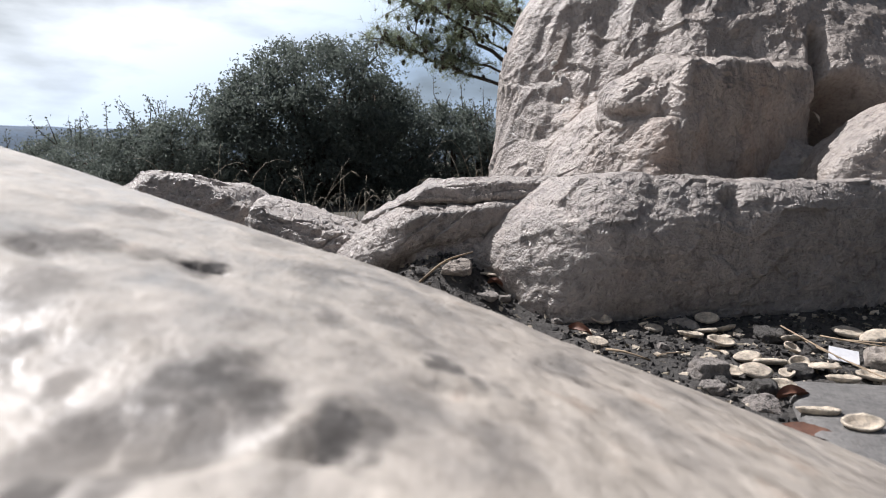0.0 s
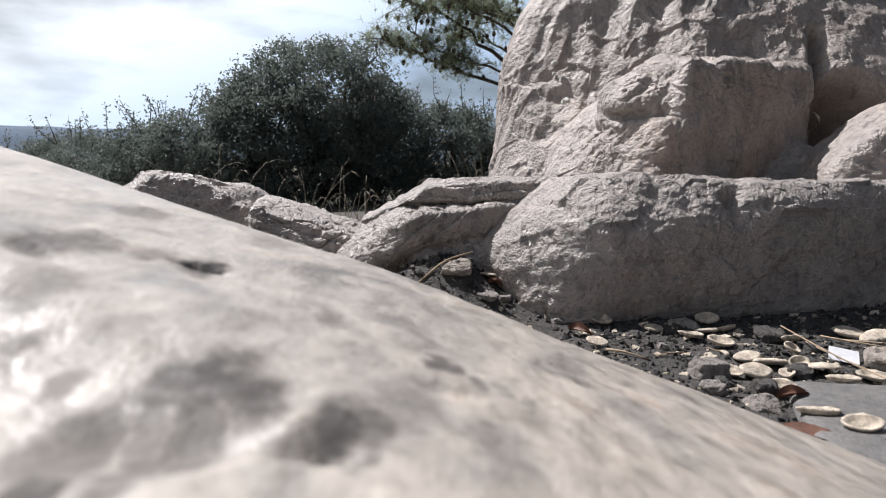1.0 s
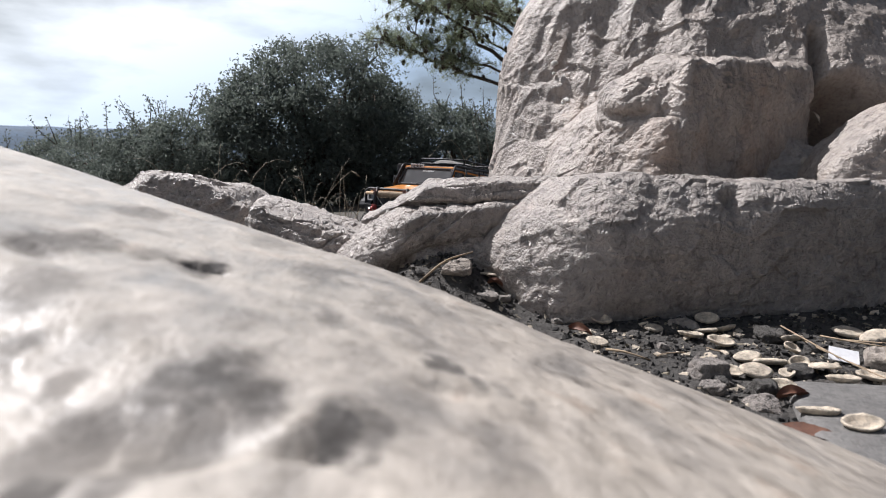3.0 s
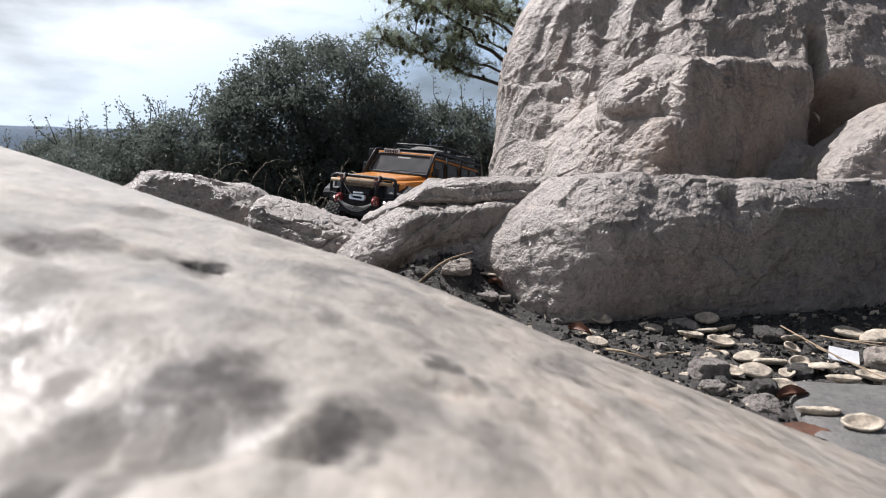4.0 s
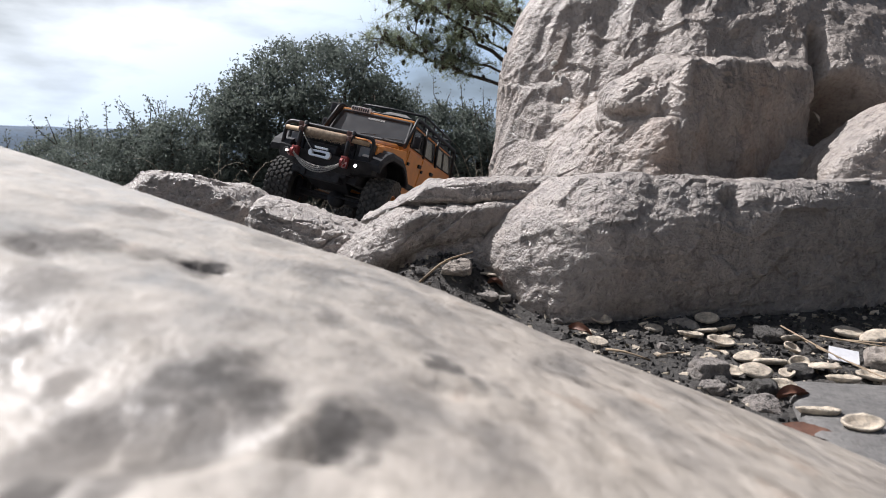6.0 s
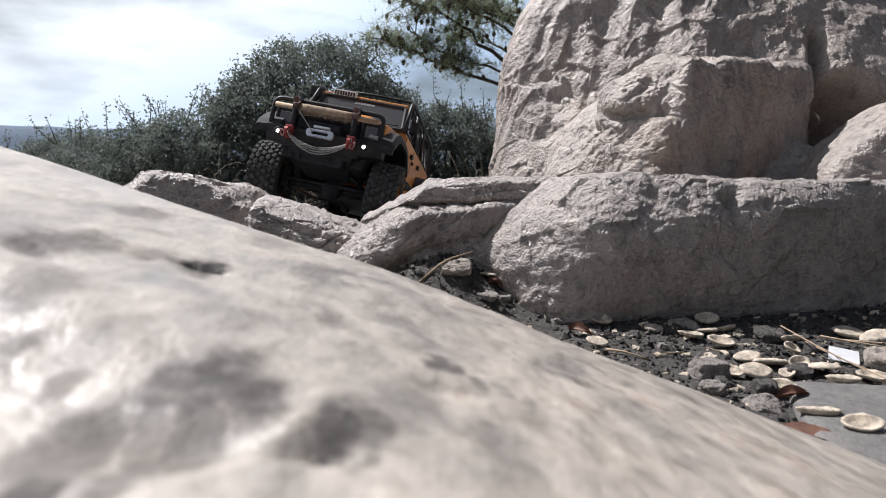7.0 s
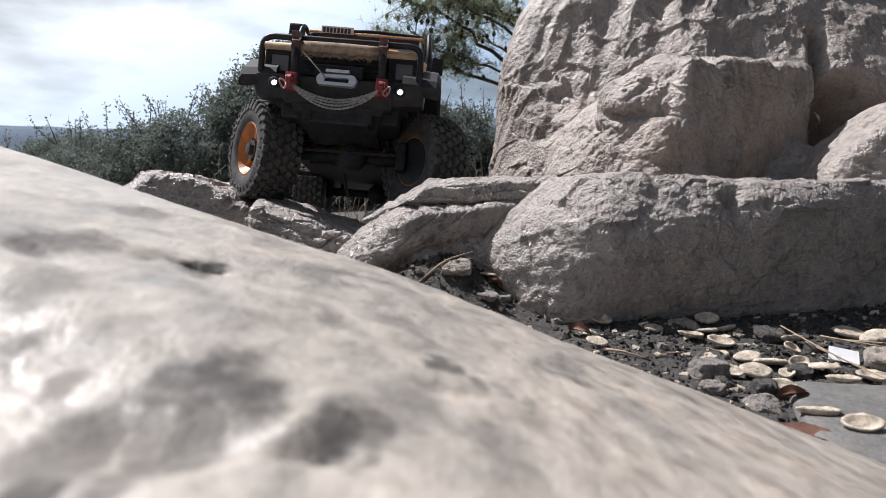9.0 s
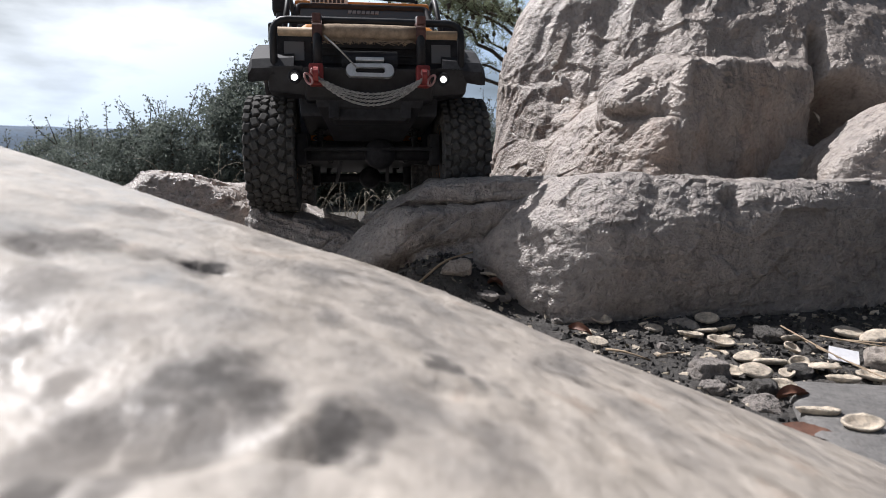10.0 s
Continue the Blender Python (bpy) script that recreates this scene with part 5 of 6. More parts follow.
    part("wooden_bar", add_lathe(B(), [(0.0001, -0.083), (0.0040, -0.083), (0.0042, 0.0), (0.0040, 0.083), (0.0001, 0.083)], 16, pose(0.0835, 0, 0.1030), closed=False), plain_material("pale_dowel", (0.50, 0.36, 0.23), 0.6, wear=0.2, scale=90, bump=0.2), t, "pale wooden bar through the mat", True)
    rng = np.random.default_rng(4)
    fray = B()
    for _ in range(130):
        y = rng.uniform(-0.045, 0.045)
        p = np.array([0.0885 + rng.uniform(-0.002, 0.002), y, 0.096 + rng.uniform(-0.001, 0.001)])
        add_tube(fray, [p, p + np.array([0.001, rng.normal() * 0.002, -0.0015]), p + np.array([0.001, rng.normal() * 0.004, -rng.uniform(0.002, 0.005)])], 0.0003, 3)
    tagged(part("fringe", fray, HESSIAN, t, "frayed threads along the mat"), kind="stuff")
    fl = B()
    outer = [(math.copysign(0.0165, math.cos(a)) + 0.006 * math.cos(a), 0.0068 * math.sin(a)) for a in np.linspace(0.2, 6.08, 14)]
    inner = [(math.copysign(0.0115, math.cos(a)) + 0.002 * math.cos(a), 0.0026 * math.sin(a)) for a in np.linspace(0.2, 6.08, 14)]
    rows = []
    for (a, b), (c, d) in zip(outer, inner):
        rows.append([fl.verts.new((0.0905, a, 0.0665 + b)), fl.verts.new((0.0955, a * 0.97, 0.0665 + b * 0.93)), fl.verts.new((0.0955, c, 0.0665 + d)), fl.verts.new((0.0905, c, 0.0665 + d))])
    for i in range(len(rows)):
        a, b = rows[i], rows[(i + 1) % len(rows)]
        for k in range(4):
            fl.faces.new((a[k], a[(k + 1) % 4], b[(k + 1) % 4], b[k]))
    bmesh.ops.recalc_face_normals(fl, faces=fl.faces)
    part("fairlead", fl, CHROME, t, "polished aluminium winch fairlead")
    part("winch_cover", add_box(B(), (0.080, -0.013, 0.0755), (0.093, 0.013, 0.079), 0.0008), CHROME, t, "silver bar over the fairlead")
    part("winch", add_lathe(B(), [(0.0001, -0.026), (0.010, -0.026), (0.010, 0.026), (0.0001, 0.026)], 18, Matrix.Translation((0.077, 0, 0.078)), closed=False), BLACK, t)
    part("winch_line", add_tube(B(), [(0.0965, -0.013, 0.069), (0.098, -0.026, 0.082), (0.095, -0.041, 0.097)], 0.0008, 6), ROPE, t, "pale taut winch cord", True)
    for k in range(4):
        sag = 0.0155 + 0.0028 * k
        for j in range(2):
            pts = []
            for u in np.linspace(-1, 1, 41):
                w = u * 34 + j * math.pi + k
                pts.append((0.0995 + 0.0009 * math.cos(w) - 0.0012 * abs(k - 1.5), u * 0.049, 0.0595 - sag * (1 - u * u) - 0.0005 * k + 0.0009 * math.sin(w)))
            part("tow_cord", add_tube(B(), pts, 0.00065, 5), ROPE, t, "pale twisted tow cord hanging in a curve", True)
    # underside
    ch = B()
    for s in (1, -1):
        add_box(ch, (-0.40, s * 0.034 - 0.005, 0.026), (0.075, s * 0.034 + 0.005, 0.044), 0.001)
    add_box(ch, (-0.20, -0.035, 0.012), (-0.10, 0.035, 0.034), 0.004)
    add_box(ch, (0.045, -0.036, 0.024), (0.072, 0.036, 0.046), 0.003)
    part("chassis", ch, BLACK, t, "black ladder chassis")
    for x in (0.0, -WHEELBASE):
        ax = B()
        add_lathe(ax, [(0.0001, -0.076), (0.0075, -0.076), (0.0065, -0.03), (0.0065, 0.03), (0.0075, 0.076), (0.0001, 0.076)], 14, Matrix.Translation((x, 0, 0)), closed=False)
        add_lathe(ax, [(0.0001, -0.014), (0.014, -0.012), (0.017, 0.0), (0.014, 0.012), (0.0001, 0.014)], 16, pose(x + 0.006, 0.012, 0.0, 0, 0, 90), closed=False)
        part("axle", ax, BLACK, t, "black portal axle with a round housing", True)
        for s in (1, -1):
            part("portal_box", add_box(B(), (x - 0.010, s * 0.070 - 0.006, -0.012), (x + 0.010, s * 0.070 + 0.006, 0.022), 0.003), BLACK, t)
            sh = B()
            add_tube(sh, [(x - 0.012, s * 0.052, 0.004), (x - 0.020, s * 0.046, 0.086)], 0.0035, 8)
            coil = [(x - 0.012 - 0.008 * u + 0.0065 * math.cos(u * 50), s * (0.052 - 0.006 * u) + 0.0065 * math.sin(u * 50), 0.014 + 0.05 * u) for u in np.linspace(0, 1, 64)]
            add_tube(sh, coil, 0.0011, 5)
            part("shock_absorber", sh, SATIN, t, "", True)
            part("link_arm", add_tube(B(), [(x - 0.006, s * 0.040, -0.006), (-0.13 if x == 0 else -0.19, s * 0.030, 0.014)], 0.003, 6), BLACK, t)
    part("steering_rod", add_tube(B(), [(0.018, -0.066, 0.004), (0.018, 0.066, 0.004)], 0.0022, 6), BLACK, t)
    part("rear_bumper", add_box(B(), (-0.432, -0.085, 0.040), (-0.405, 0.085, 0.062), 0.003), SATIN, t)
    wheels = [[wheel(t, s) for s in (1, -1)] for _ in (0, 1)]
    tagged(t, "orange and black radio-controlled off-road model truck with muddy tyres", "model truck")
    return t, wheels


TRUCK, WHEELS = build_truck()

# ---- litter in the hollow between the rocks ----
def ground_z(x, y):
    p = np.array([[x, y, 0.0]])
    return float(ground_height(np.array([x]), np.array([y]))[0] + 0.006 * fbm(p * 22, 4, 3)[0] * (1 - min(1, math.hypot(x, y) / 3) * 0.5))


HUSK = plain_material("pale_seed_husk", (0.55, 0.47, 0.375), 0.55, wear=0.4, scale=210, bump=0.8, depth=0.0014)
TWIG = plain_material("dry_twig", (0.33, 0.25, 0.17), 0.85, wear=0.3, scale=120, bump=0.5, depth=0.0008)
DEADLEAF = plain_material("red_brown_leaf", (0.14, 0.062, 0.038), 0.6, wear=0.35, scale=120, bump=0.4, depth=0.0006)
STONE = rock_material("small_stone", (0.30, 0.27, 0.25), (0.23, 0.21, 0.20), (0.10, 0.09, 0.085), (0.32, 0.27, 0.24), 2.5, 0.9, 0.5)


def husk_mesh(kind, seed):
    """An oval seed husk, pointed at one end: 0 whole, 1 an open half lying on its back, 2 a half lying face down."""
    rng = np.random.default_rng(seed)
    L, W, H = 0.0195, 0.0125, (0.0026, 0.0032, 0.0028)[kind]
    n, m = 24, 6
    grid = []
    for sheet in (1, -1):
        for j in range(m + 1):
            r = j / m
            for k in range(n):
                a = 2 * math.pi * k / n
                taper = 1 - 0.28 * max(0, math.cos(a)) ** 2
                x, y = L / 2 * r * math.cos(a), W / 2 * r * math.sin(a) * taper
                dome = H * (1 - r ** 2.2)
                rim = 0.0009 * math.exp(-((r - 0.86) / 0.08) ** 2)
                if kind == 0:
                    z = H / 2 + sheet * (dome / 2 + rim + 0.0003)
                elif kind == 1:
                    z = H - dome + sheet * 0.00035 + 0.0004 + rim * sheet
                else:
                    z = dome + sheet * 0.00035 + rim * sheet + 0.0003
                grid.append((x, y, z + 0.0008 * x * y / (L * W) * 4 + 0.00015 * rng.normal()))
    faces = []
    per = (m + 1) * n
    for s in (0, 1):
        for j in range(m):
            for k in range(n):
                q = [s * per + j * n + k, s * per + j * n + (k + 1) % n, s * per + (j + 1) * n + (k + 1) % n, s * per + (j + 1) * n + k]
                faces.append(q[::-1] if s == 0 else q)
    for k in range(n):
        faces.append([m * n + k, m * n + (k + 1) % n, per + m * n + (k + 1) % n, per + m * n + k][::-1])
    me = bpy.data.meshes.new("seed_husk")
    me.from_pydata(grid, [], faces)
    me.materials.append(HUSK)
    me.shade_smooth()
    return me


HUSKS = [husk_mesh(k, 5 + k) for k in (0, 1, 2)]
HUSK_LABELS = ("whole pale flat seed husk lying on dark soil", "open half of a pale seed husk", "pale half seed husk lying face down")
rng = np.random.default_rng(22)
# place, kind (0 whole, 1 open, 2 face down), turn, tilt towards the open side, size
upper_bed = (
    (0.134, 0.548, 1, 8, 24, 1.15), (0.117, 0.529, 1, -14, 16, 1.1), (0.129, 0.512, 1, -30, 20, 0.95), (0.166, 0.493, 2, 12, 18, 0.85), (0.218, 0.518, 0, -24, 34, 1.0),
    (0.206, 0.490, 0, 4, 16, 1.0), (0.224, 0.497, 1, -6, 16, 0.95), (0.206, 0.464, 1, -10, 14, 1.05), (0.190, 0.480, 1, -12, 4, 1.0), (0.213, 0.435, 0, 0, 14, 1.0),
    (0.224, 0.424, 0, -8, 24, 1.2), (0.206, 0.408, 0, 6, 24, 1.2), (0.263, 0.469, 1, 14, 26, 0.95), (0.2465, 0.442, 1, 40, 28, 0.95), (0.2414, 0.422, 1, 25, 24, 0.9),
    (0.251, 0.413, 2, -24, 20, 1.35),
)
lower_bed = (
    (0.327, 0.505, 0, 2, 16, 1.35), (0.341, 0.492, 2, 5, 12, 1.3), (0.253, 0.3905, 1, -6, 8, 1.1), (0.204, 0.3715, 1, -35, 34, 0.95), (0.204, 0.333, 1, -16, 14, 1.15),
    (0.2147, 0.313, 1, -10, 16, 1.05), (0.112, 0.453, 0, -20, 20, 0.85), (0.185, 0.433, 1, 10, 8, 0.7), (0.190, 0.408, 1, -35, 24, 0.75), (0.030, 0.580, 0, 0, 10, 0.95),
    (0.039, 0.560, 2, -30, 18, 0.95), (0.0585, 0.5586, 1, 4, 12, 0.85), (0.278, 0.3995, 1, -12, 6, 1.1), (0.300, 0.385, 1, -20, 6, 1.15), (0.312, 0.375, 2, -14, 8, 1.1),
    (0.225, 0.404, 1, 70, 10, 0.8),
)
for x, y, k, turn, tilt, size in upper_bed + lower_bed:
    ob = new("seed_husk", HUSKS[k])
    ob.matrix_world = pose(x, y, max(ground_z(x, y), (-0.0030 if x > 0.21 else -0.0052) if x > 0.2 and y < 0.37 else -1) + 0.002 + 0.005 * size * math.sin(radians(tilt)), tilt, rng.normal() * 6, turn + (180 if rng.uniform() < 0.5 else 0)) @ Matrix.Scale(size, 4)
    tagged(ob, HUSK_LABELS[k], "seed husk", "seed husks on the soil")


def small_stone(x, y, size, seed, flat=0.7, mat=None, label="small rough grey stone half sunk in the soil"):
    rg = np.random.default_rng(seed)
    planes = [((rg.normal(), rg.normal(), rg.normal() * 0.8), None) for _ in range(9)] + [((1, 0.2, 0.2), None), ((-1, 0.1, 0.3), None), ((0.1, 1, 0.2), None), ((-0.2, -1, 0.1), None), ((0, 0, 1), None), ((0, 0, -1), None)]
    fixed = []
    for nrm, _ in planes:
        nrm = np.array(nrm) / np.linalg.norm(nrm)
        fixed.append((tuple(nrm), tuple(nrm * size * rg.uniform(0.75, 1.1) * (flat if abs(nrm[2]) > 0.7 else 1.0))))
    p, nn, f = rock_points((0, 0, 0), [fixed], 17, power=16)
    p = roughen(p, nn, seed, swell=(size * 0.12, 0.8 / size), rough=(size * 0.10, 1.6 / size), chips=((size * 0.18, 1.3 / size),))
    ob = mesh_object("stone", p, f, mat or STONE)
    ob.location = (x, y, ground_z(x, y) + size * flat * 0.55)
    tagged(ob, label, "stone", "loose stones")


CLOD = rock_material("dark_clod", (0.085, 0.078, 0.072), (0.06, 0.056, 0.053), (0.03, 0.028, 0.026), (0.10, 0.088, 0.078), 2.5, 0.9, 0.5)
TAN_STONE = rock_material("tan_stone", (0.46, 0.40, 0.35), (0.36, 0.32, 0.28), (0.10, 0.09, 0.085), (0.38, 0.31, 0.26), 2.5, 0.85, 0.4)
for i, (x, y, s, fl, mat) in enumerate((
        (0.1742, 0.404, 0.0115, 0.85, STONE), (0.1635, 0.372, 0.0085, 0.45, STONE), (0.2518, 0.485, 0.0105, 0.75, CLOD), (0.236, 0.411, 0.0085, 0.7, CLOD), (0.193, 0.3735, 0.0085, 0.8, CLOD), (0.184, 0.352, 0.0088, 0.5, STONE),
        (0.306, 0.424, 0.017, 0.45, TAN_STONE), (0.013, 0.541, 0.0125, 0.5, TAN_STONE), (0.038, 0.528, 0.0105, 0.35, STONE), (0.193, 0.509, 0.0115, 0.28, TAN_STONE), (0.199, 0.388, 0.005, 0.8, CLOD), (0.174, 0.386, 0.005, 0.8, CLOD),
        (0.052, 0.535, 0.006, 0.6, STONE), (0.083, 0.548, 0.006, 0.6, CLOD), (0.094, 0.515, 0.005, 0.7, STONE), (0.02, 0.555, 0.007, 0.6, CLOD), (-0.01, 0.63, 0.012, 0.5, STONE), (0.27, 0.455, 0.006, 0.8, CLOD), (0.285, 0.45, 0.005, 0.8, CLOD),
        (0.145, 0.475, 0.005, 0.7, CLOD), (0.160, 0.455, 0.004, 0.8, STONE), (0.075, 0.60, 0.008, 0.6, STONE))):
    small_stone(x, y, s, 300 + i, fl, mat, "small dark clod of dry earth" if mat == CLOD else "small rough stone half sunk in the soil")


def flat_slab():
    p, nn, f = rock_points((0.27, 0.31, -0.02), [[((0.02, 0.0, 1), (0.27, 0.31, -0.001)), ((-0.9, 0.3, 0.3), (0.192, 0.32, 0.0)), ((0.1, 1, 0.4), (0.26, 0.384, 0.0)), ((1, 0, 0.2), (0.42, 0.31, 0)), ((-0.3, -1, 0.3), (0.23, 0.25, 0)), ((0, 0, -1), (0.27, 0.31, -0.05))]], 50, power=18)
    p = roughen(p, nn, 77, swell=(0.002, 14), rough=(0.0005, 70), chips=())
    base = np.array([0.27, 0.31, -0.06])
    ob = mesh_object("flat_stone", p - base, f, rock_material("smooth_grey_stone", (0.145, 0.14, 0.136), (0.118, 0.115, 0.112), (0.07, 0.066, 0.064), (0.20, 0.185, 0.175), 1.2, 0.6, 0.3, 0.25))
    ob.location = base
    tagged(ob, "smooth flat grey stone sunk in the soil", "stone", "loose stones")


flat_slab()


def twig(pts, r, label="thin dry broken twig"):
    pts = [Vector((x, y, ground_z(x, y) + h)) for x, y, h in pts]
    base = pts[0].copy()
    line = rounded(pts, 0.02)
    v, f = tube_points([np.array(p) - np.array(base) for p in line], np.linspace(r, r * 0.6, len(line)), 7)
    ob = mesh_object("twig", v, f, TWIG)
    ob.location = base
    tagged(ob, label, "twig", "twigs")


twig([(0.2655, 0.492, 0.009), (0.264, 0.440, 0.010), (0.272, 0.405, 0.008), (0.292, 0.372, 0.004)], 0.0006)
twig([(0.270, 0.470, 0.005), (0.272, 0.43, 0.006), (0.290, 0.392, 0.004)], 0.0006)
twig([(-0.024, 0.530, 0.002), (0.002, 0.545, 0.006), (0.026, 0.556, 0.016)], 0.0011, "pale dry stalk leaning on a stone")
twig([(0.300, 0.497, 0.003), (0.315, 0.466, 0.006), (0.345, 0.452, 0.003)], 0.0007)
twig([(0.310, 0.490, 0.003), (0.330, 0.478, 0.003), (0.352, 0.470, 0.003)], 0.0009)
twig([(0.115, 0.440, 0.003), (0.1265, 0.434, 0.004), (0.142, 0.4265, 0.002)], 0.0010)
twig([(0.150, 0.436, 0.002), (0.158, 0.440, 0.003), (0.172, 0.444, 0.002)], 0.0007)
twig([(0.280, 0.404, 0.004), (0.295, 0.400, 0.004), (0.318, 0.392, 0.003)], 0.0011)
twig([(0.165, 0.515, 0.003), (0.175, 0.520, 0.003), (0.188, 0.528, 0.002)], 0.0006)
twig([(0.205, 0.452, 0.002), (0.200, 0.458, 0.002), (0.196, 0.464, 0.002)], 0.0006)


def dead_leaf(x, y, length, turn, tilt, seed):
    rg = np.random.default_rng(seed)
    v, f = [], []
    n = 9
    for s in (0, 1):
        for i in range(n):
            u = i / (n - 1)
            w = 0.36 * math.sin(math.pi * u ** 0.8) ** 0.9 * length + 0.0002
            for q in (-1, -0.5, 0, 0.5, 1):
                v.append((length * (u - 0.5), q * w * 0.5, 0.0035 * q * q + 0.004 * math.sin(u * 3) + 0.0004 * rg.normal() - s * 0.0003))
    for s in (0, 1):
        for i in range(n - 1):
            for q in range(4):
                a = s * n * 5 + i * 5 + q
                g = [a, a + 5, a + 6, a + 1]
                f.append(g[::-1] if s else g)
    ob = mesh_object("dead_leaf", v, f, DEADLEAF)
    ob.matrix_world = pose(x, y, ground_z(x, y) + 0.003, tilt, 5, turn)
    tagged(ob, "curled red-brown dry leaf on the soil", "leaf", "dead leaves")


for i, (x, y, l, a, b) in enumerate(((0.205, 0.362, 0.022, 12, 14), (0.106, 0.482, 0.020, -40, 35), (0.187, 0.308, 0.040, -26, 3), (0.045, 0.550, 0.014, -20, 10))):
    dead_leaf(x, y, l, a, b, 500 + i)

card = bmesh.new()
add_hull(card, [(-0.011, -0.006, 0), (0.009, -0.007, 0), (0.0125, 0.0075, 0), (-0.007, 0.0085, 0)], [(-0.011, -0.006, 0.0006), (0.009, -0.007, 0.0006), (0.0125, 0.0075, 0.0006), (-0.007, 0.0085, 0.0006)], 0)
me = bpy.data.meshes.new("paper_scrap")
card.to_mesh(me)
card.free()
me.materials.append(CARD)
ob = new("paper_scrap", me)
ob.matrix_world = pose(0.279, 0.434, ground_z(0.279, 0.434) + 0.0052, 25, 8, -10)
tagged(ob, "torn scrap of white card propped on the litter", "paper scrap")


def litter(name, count, lo, hi, box, mat, seed, label, stretch=1.0):
    """Crumbs of earth and chips strewn over the ground."""
    rg = np.random.default_rng(seed)
    d, f = cube_sphere(1)
    n = len(d)
    x, y = rg.uniform(box[0], box[1], count), rg.uniform(box[2], box[3], count)
    p = np.stack([x, y, np.zeros(count)], -1)
    z = ground_height(x, y) + 0.006 * fbm(p * 22, 4, 3)
    s = lo + (hi - lo) * rg.uniform(0, 1, count) ** 4
    verts = []
    shape = d[None] * rg.uniform(0.4, 1.35, (count, n, 1)) * s[:, None, None]
    shape[:, :, 2] *= 0.85
    shape[:, :, 0] *= stretch
    u = rg.normal(size=(count, 3))
    if stretch > 1:
        u[:, 2] *= 0.15
    u /= np.linalg.norm(u, axis=1, keepdims=True)
    w = np.cross(u, rg.normal(size=(count, 3)))
    w /= np.linalg.norm(w, axis=1, keepdims=True)
    turn = np.stack([u, w, np.cross(u, w)], -1)
    v = np.einsum("nij,nkj->nki", turn, shape)
    v += np.stack([x, y, z + s * 0.25], -1)[:, None]
    faces = (f[None] + (np.arange(count) * n)[:, None, None]).reshape(-1, 4)
    ob = mesh_object(name, v.reshape(-1, 3), faces, mat, None, False)
    tagged(ob, label, "soil", kind="stuff")


litter("soil_crumbs", 25000, 0.0004, 0.0034, (-0.04, 0.42, 0.29, 0.69), GRIT, 31, "dark crumbs of earth and small chips")
litter("track_crumbs", 2500, 0.002, 0.011, (-0.55, 0.25, 0.85, 2.3), GRIT, 32, "loose earth and chips on the track")
litter("husk_bits", 800, 0.0010, 0.0042, (-0.02, 0.42, 0.29, 0.66), HUSK, 34, "broken bits of pale husk and chaff", 1.7)
litter("plant_chaff", 3600, 0.0006, 0.0020, (-0.05, 0.5, 0.28, 0.70), STRAW, 33, "scattered pale dry chaff", 4.0)


# ---- small things caught on the rocks ----
SHELL = plain_material("bleached_shell", (0.52, 0.49, 0.45), 0.5, wear=0.15, scale=250, bump=0.3, depth=0.0005)


def snail_shell(x, y, z, size, tilt, turn):
    """A tapering tube coiled on itself, mouth open."""
    line, radii = [], []
    for k in range(44):
        a = 0.32 * k
        r = size * 0.5 * math.exp(-0.13 * a)
        line.append((r * math.cos(a), r * math.sin(a), size * 0.045 * a))
        radii.append(r * 0.62 + 0.0001)
    v, f = tube_points(line, radii, 12)
    ob = mesh_object("snail_shell", v, f, SHELL)
    ob.matrix_world = pose(x, y, z, tilt, 0, turn)
    tagged(ob, "small bleached white snail shell stuck to the boulder", "snail shell", "snail shells")


snail_shell(0.1815, 0.979, 0.2135, 0.011, 60, -50)
snail_shell(0.1725, 1.034, 0.2755, 0.009, 70, -20)
snail_shell(0.1725, 1.034, 0.2610, 0.005, 70, -30)

DRYLEAF = plain_material("pale_dry_leaf", (0.36, 0.31, 0.25), 0.7, wear=0.3, scale=120, bump=0.4, depth=0.0006)


def caught_leaf(x, y, z, length, m, label):
    v, f = [], []
    for s in (0, 1):
        for i in range(8):
            u = i / 7
            w = 0.17 * math.sin(math.pi * u ** 0.85) * length + 0.0002
            for q in (-1, 0, 1):
                v.append((length * (u - 0.5), q * w, 0.002 * abs(q) + 0.003 * math.sin(u * 2.6) - s * 0.0003))
    for s in (0, 1):
        for i in range(7):
            for q in (0, 1):
                a = s * 24 + i * 3 + q
                g = [a, a + 3, a + 4, a + 1]
                f.append(g[::-1] if s else g)
    ob = mesh_object("dry_leaf", v, f, DRYLEAF)
    ob.matrix_world = Matrix.Translation((x, y, z)) @ m
    tagged(ob, label, "leaf", "dead leaves")


caught_leaf(0.514, 0.908, 0.186, 0.022, pose(0, 0, 0, 70, 55, 25), "pale dry leaf caught in the crevice between the rocks")
caught_leaf(0.466, 0.842, 0.127, 0.014, pose(0, 0, 0, 20, -40, 40), "small dry leaf at the foot of the squared block")
caught_leaf(0.1755, 0.534, 0.0145, 0.016, pose(0, 0, 0, 80, -80, 20), "grey dry flake standing upright in the soil")

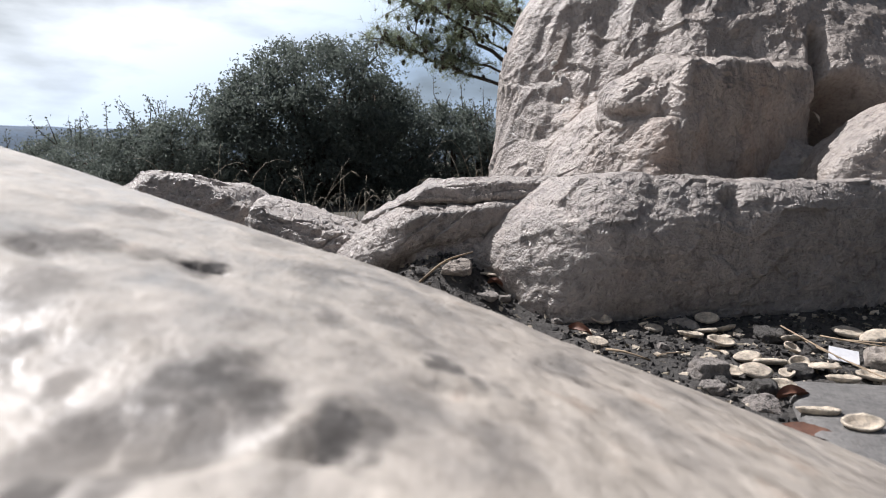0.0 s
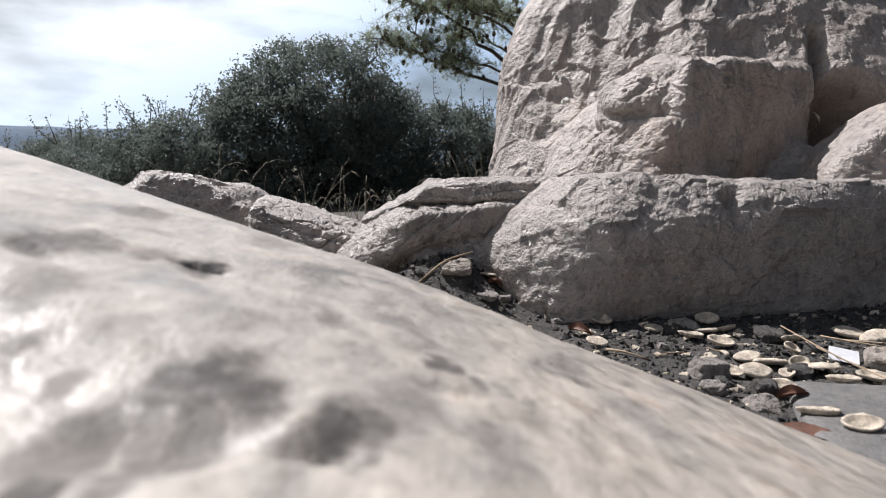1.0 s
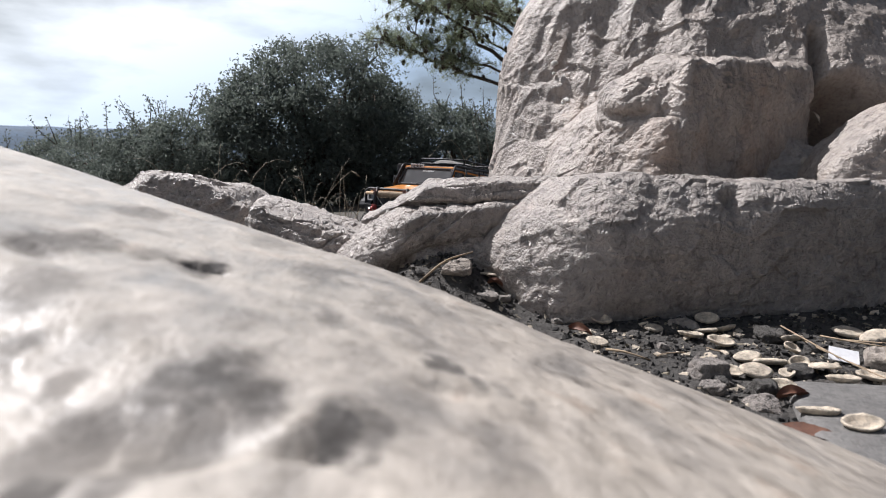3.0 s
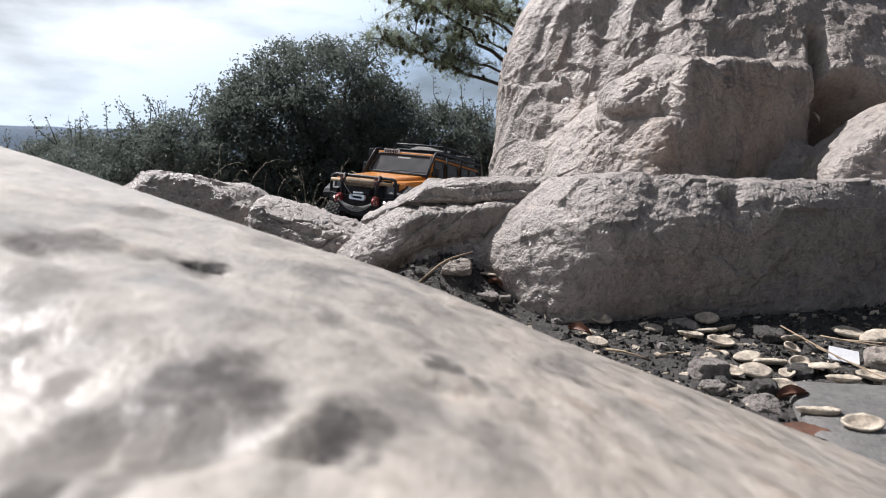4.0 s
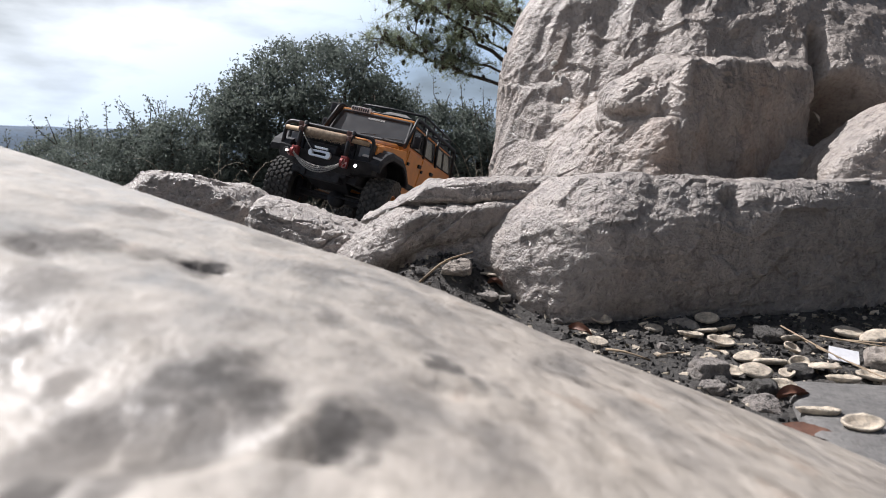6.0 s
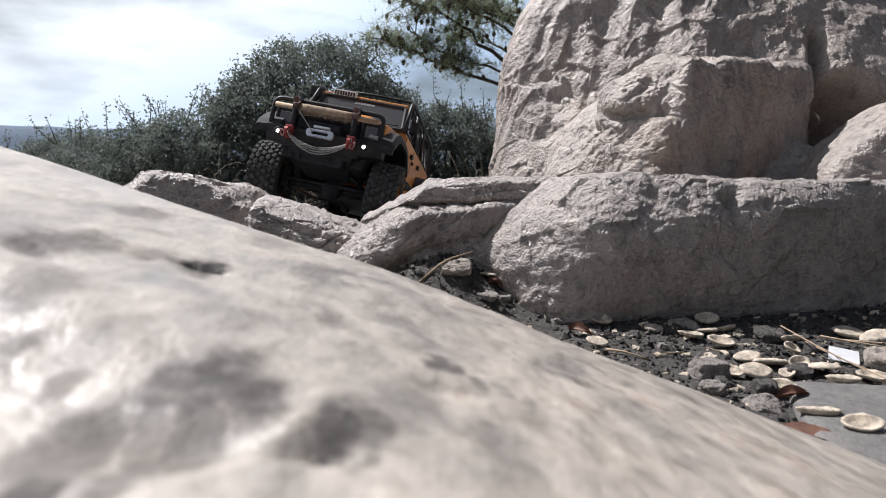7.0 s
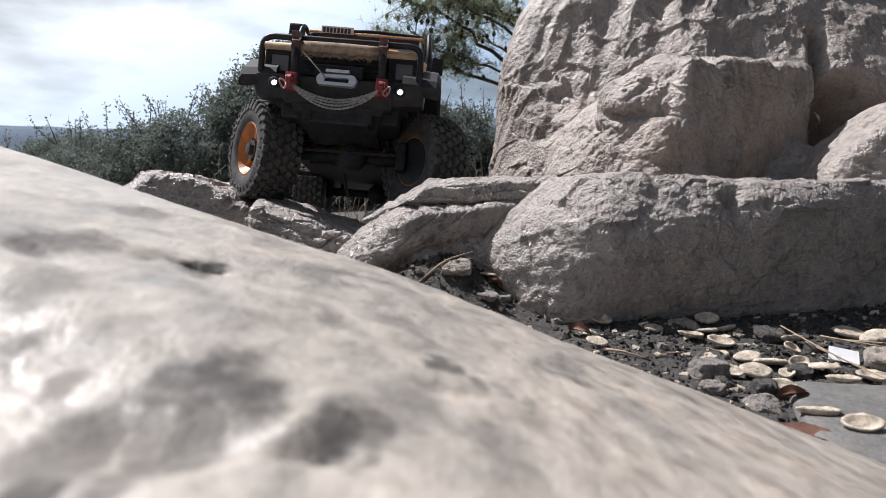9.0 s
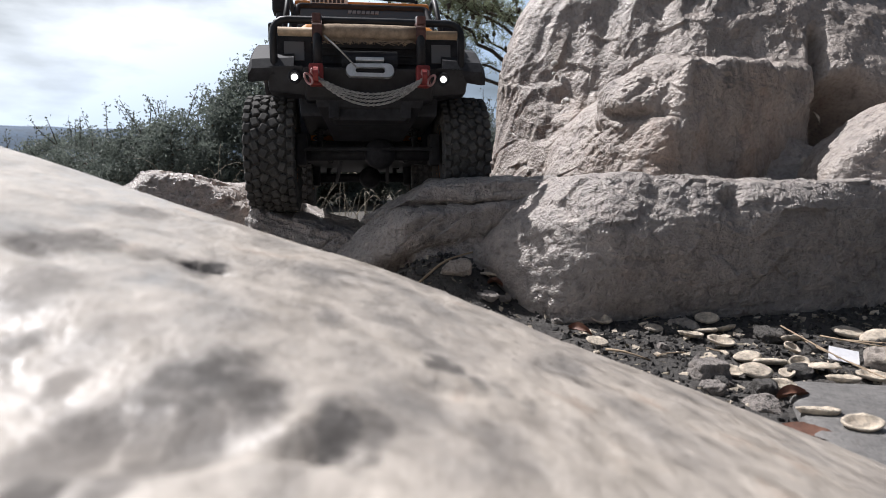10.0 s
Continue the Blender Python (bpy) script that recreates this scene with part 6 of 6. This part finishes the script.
# ---- the truck's way: seconds, place, and turn in degrees ----
TRUCK_ROWS = [
    (0, 0.3, 2.46, -0.135, 0.0, -3.0, -124.0),
    (1.2, 0.16, 2.24, -0.125, 0.0, -4.0, -123.0),
    (2.5, -0.037, 1.915, -0.0964, 0.5, -5.5, -121.9),
    (2.7, -0.0688, 1.873, -0.0909, -0.5, -6.8, -120.3),
    (3.8, -0.1584, 1.601, -0.0537, -3.3, -6.6, -117.1),
    (4, -0.166, 1.565, -0.0406, -4.1, -7.9, -115.6),
    (4.5, -0.1993, 1.462, -0.0169, -3.7, -9.9, -112.7),
    (5, -0.2248, 1.381, 0.0082, -4.7, -12.2, -111.9),
    (5.5, -0.2262, 1.318, 0.0304, -5.3, -14.2, -108.8),
    (5.7, -0.2227, 1.292, 0.0397, -9.5, -15.0, -106.7),
    (6.8, -0.1817, 1.068, 0.0786, -12.6, -9.4, -101.4),
    (7, -0.1924, 1.067, 0.0803, -10.9, -15.2, -95.5),
    (7.5, -0.183, 1.029, 0.0943, -9.2, -14.4, -92.3),
    (8, -0.1512, 0.9454, 0.1114, -13.7, -15.0, -90.9),
    (8.2, -0.1491, 0.9018, 0.1133, -17.2, -13.4, -90.7),
    (8.5, -0.1477, 0.8236, 0.1088, -15.9, -10.8, -90.4),
    (8.7, -0.1479, 0.8189, 0.1218, -8.5, -12.4, -86.7),
    (9, -0.1213, 0.7958, 0.1334, -4.5, -11.6, -89.4),
    (9.2, -0.1197, 0.7863, 0.135, -2.3, -12.3, -82.1),
    (9.5, -0.0935, 0.746, 0.1368, -1.6, -10.6, -81.0),
    (9.65, -0.0935, 0.737, 0.1358, -1.3, -9.5, -79.3),
    (9.8, -0.0890, 0.718, 0.1350, -1.3, -8.8, -79.3),
    (10, -0.0794, 0.6954, 0.1378, -0.0, -6.6, -81.6),
]


# ---- what moves ----
def motions():
    """The truck climbs out from behind the tall boulder, swings its nose up over the slab and turns."""
    rows = TRUCK_ROWS
    walk(TRUCK, [(t, pose(x, y, z, rx, ry, rz)) for t, x, y, z, rx, ry, rz in rows])
    times = [r[0] for r in rows]
    way = [0.0]
    for a, b in zip(rows, rows[1:]):
        way.append(way[-1] + math.dist(a[1:4], b[1:4]))
    # the way the front wheels point, degrees to the left
    steer = lambda t: float(np.interp(t, [0, 3.8, 5.5, 7.0, 8.2, 8.5, 8.7, 9.2, 9.5, 10], [-2, 2, 8, 6, 2, 6, 38, 36, 2, 0]))
    step = 0.25
    for front, pair in enumerate(WHEELS):
        for s, ob in zip((1, -1), pair):
            keys = []
            for k in range(int(10 / step) + 1):
                t = k * step
                spin = math.degrees(np.interp(t, times, way) / TYRE_R)
                turn = steer(t) if front == 0 else 0.0
                keys.append((t, Matrix.Translation((-WHEELBASE * front, s * HALF_TRACK, 0)) @ pose(0, 0, 0, 0, 0, turn) @ pose(0, 0, 0, 0, spin % 360, 0)))
            walk(ob, keys)


motions()
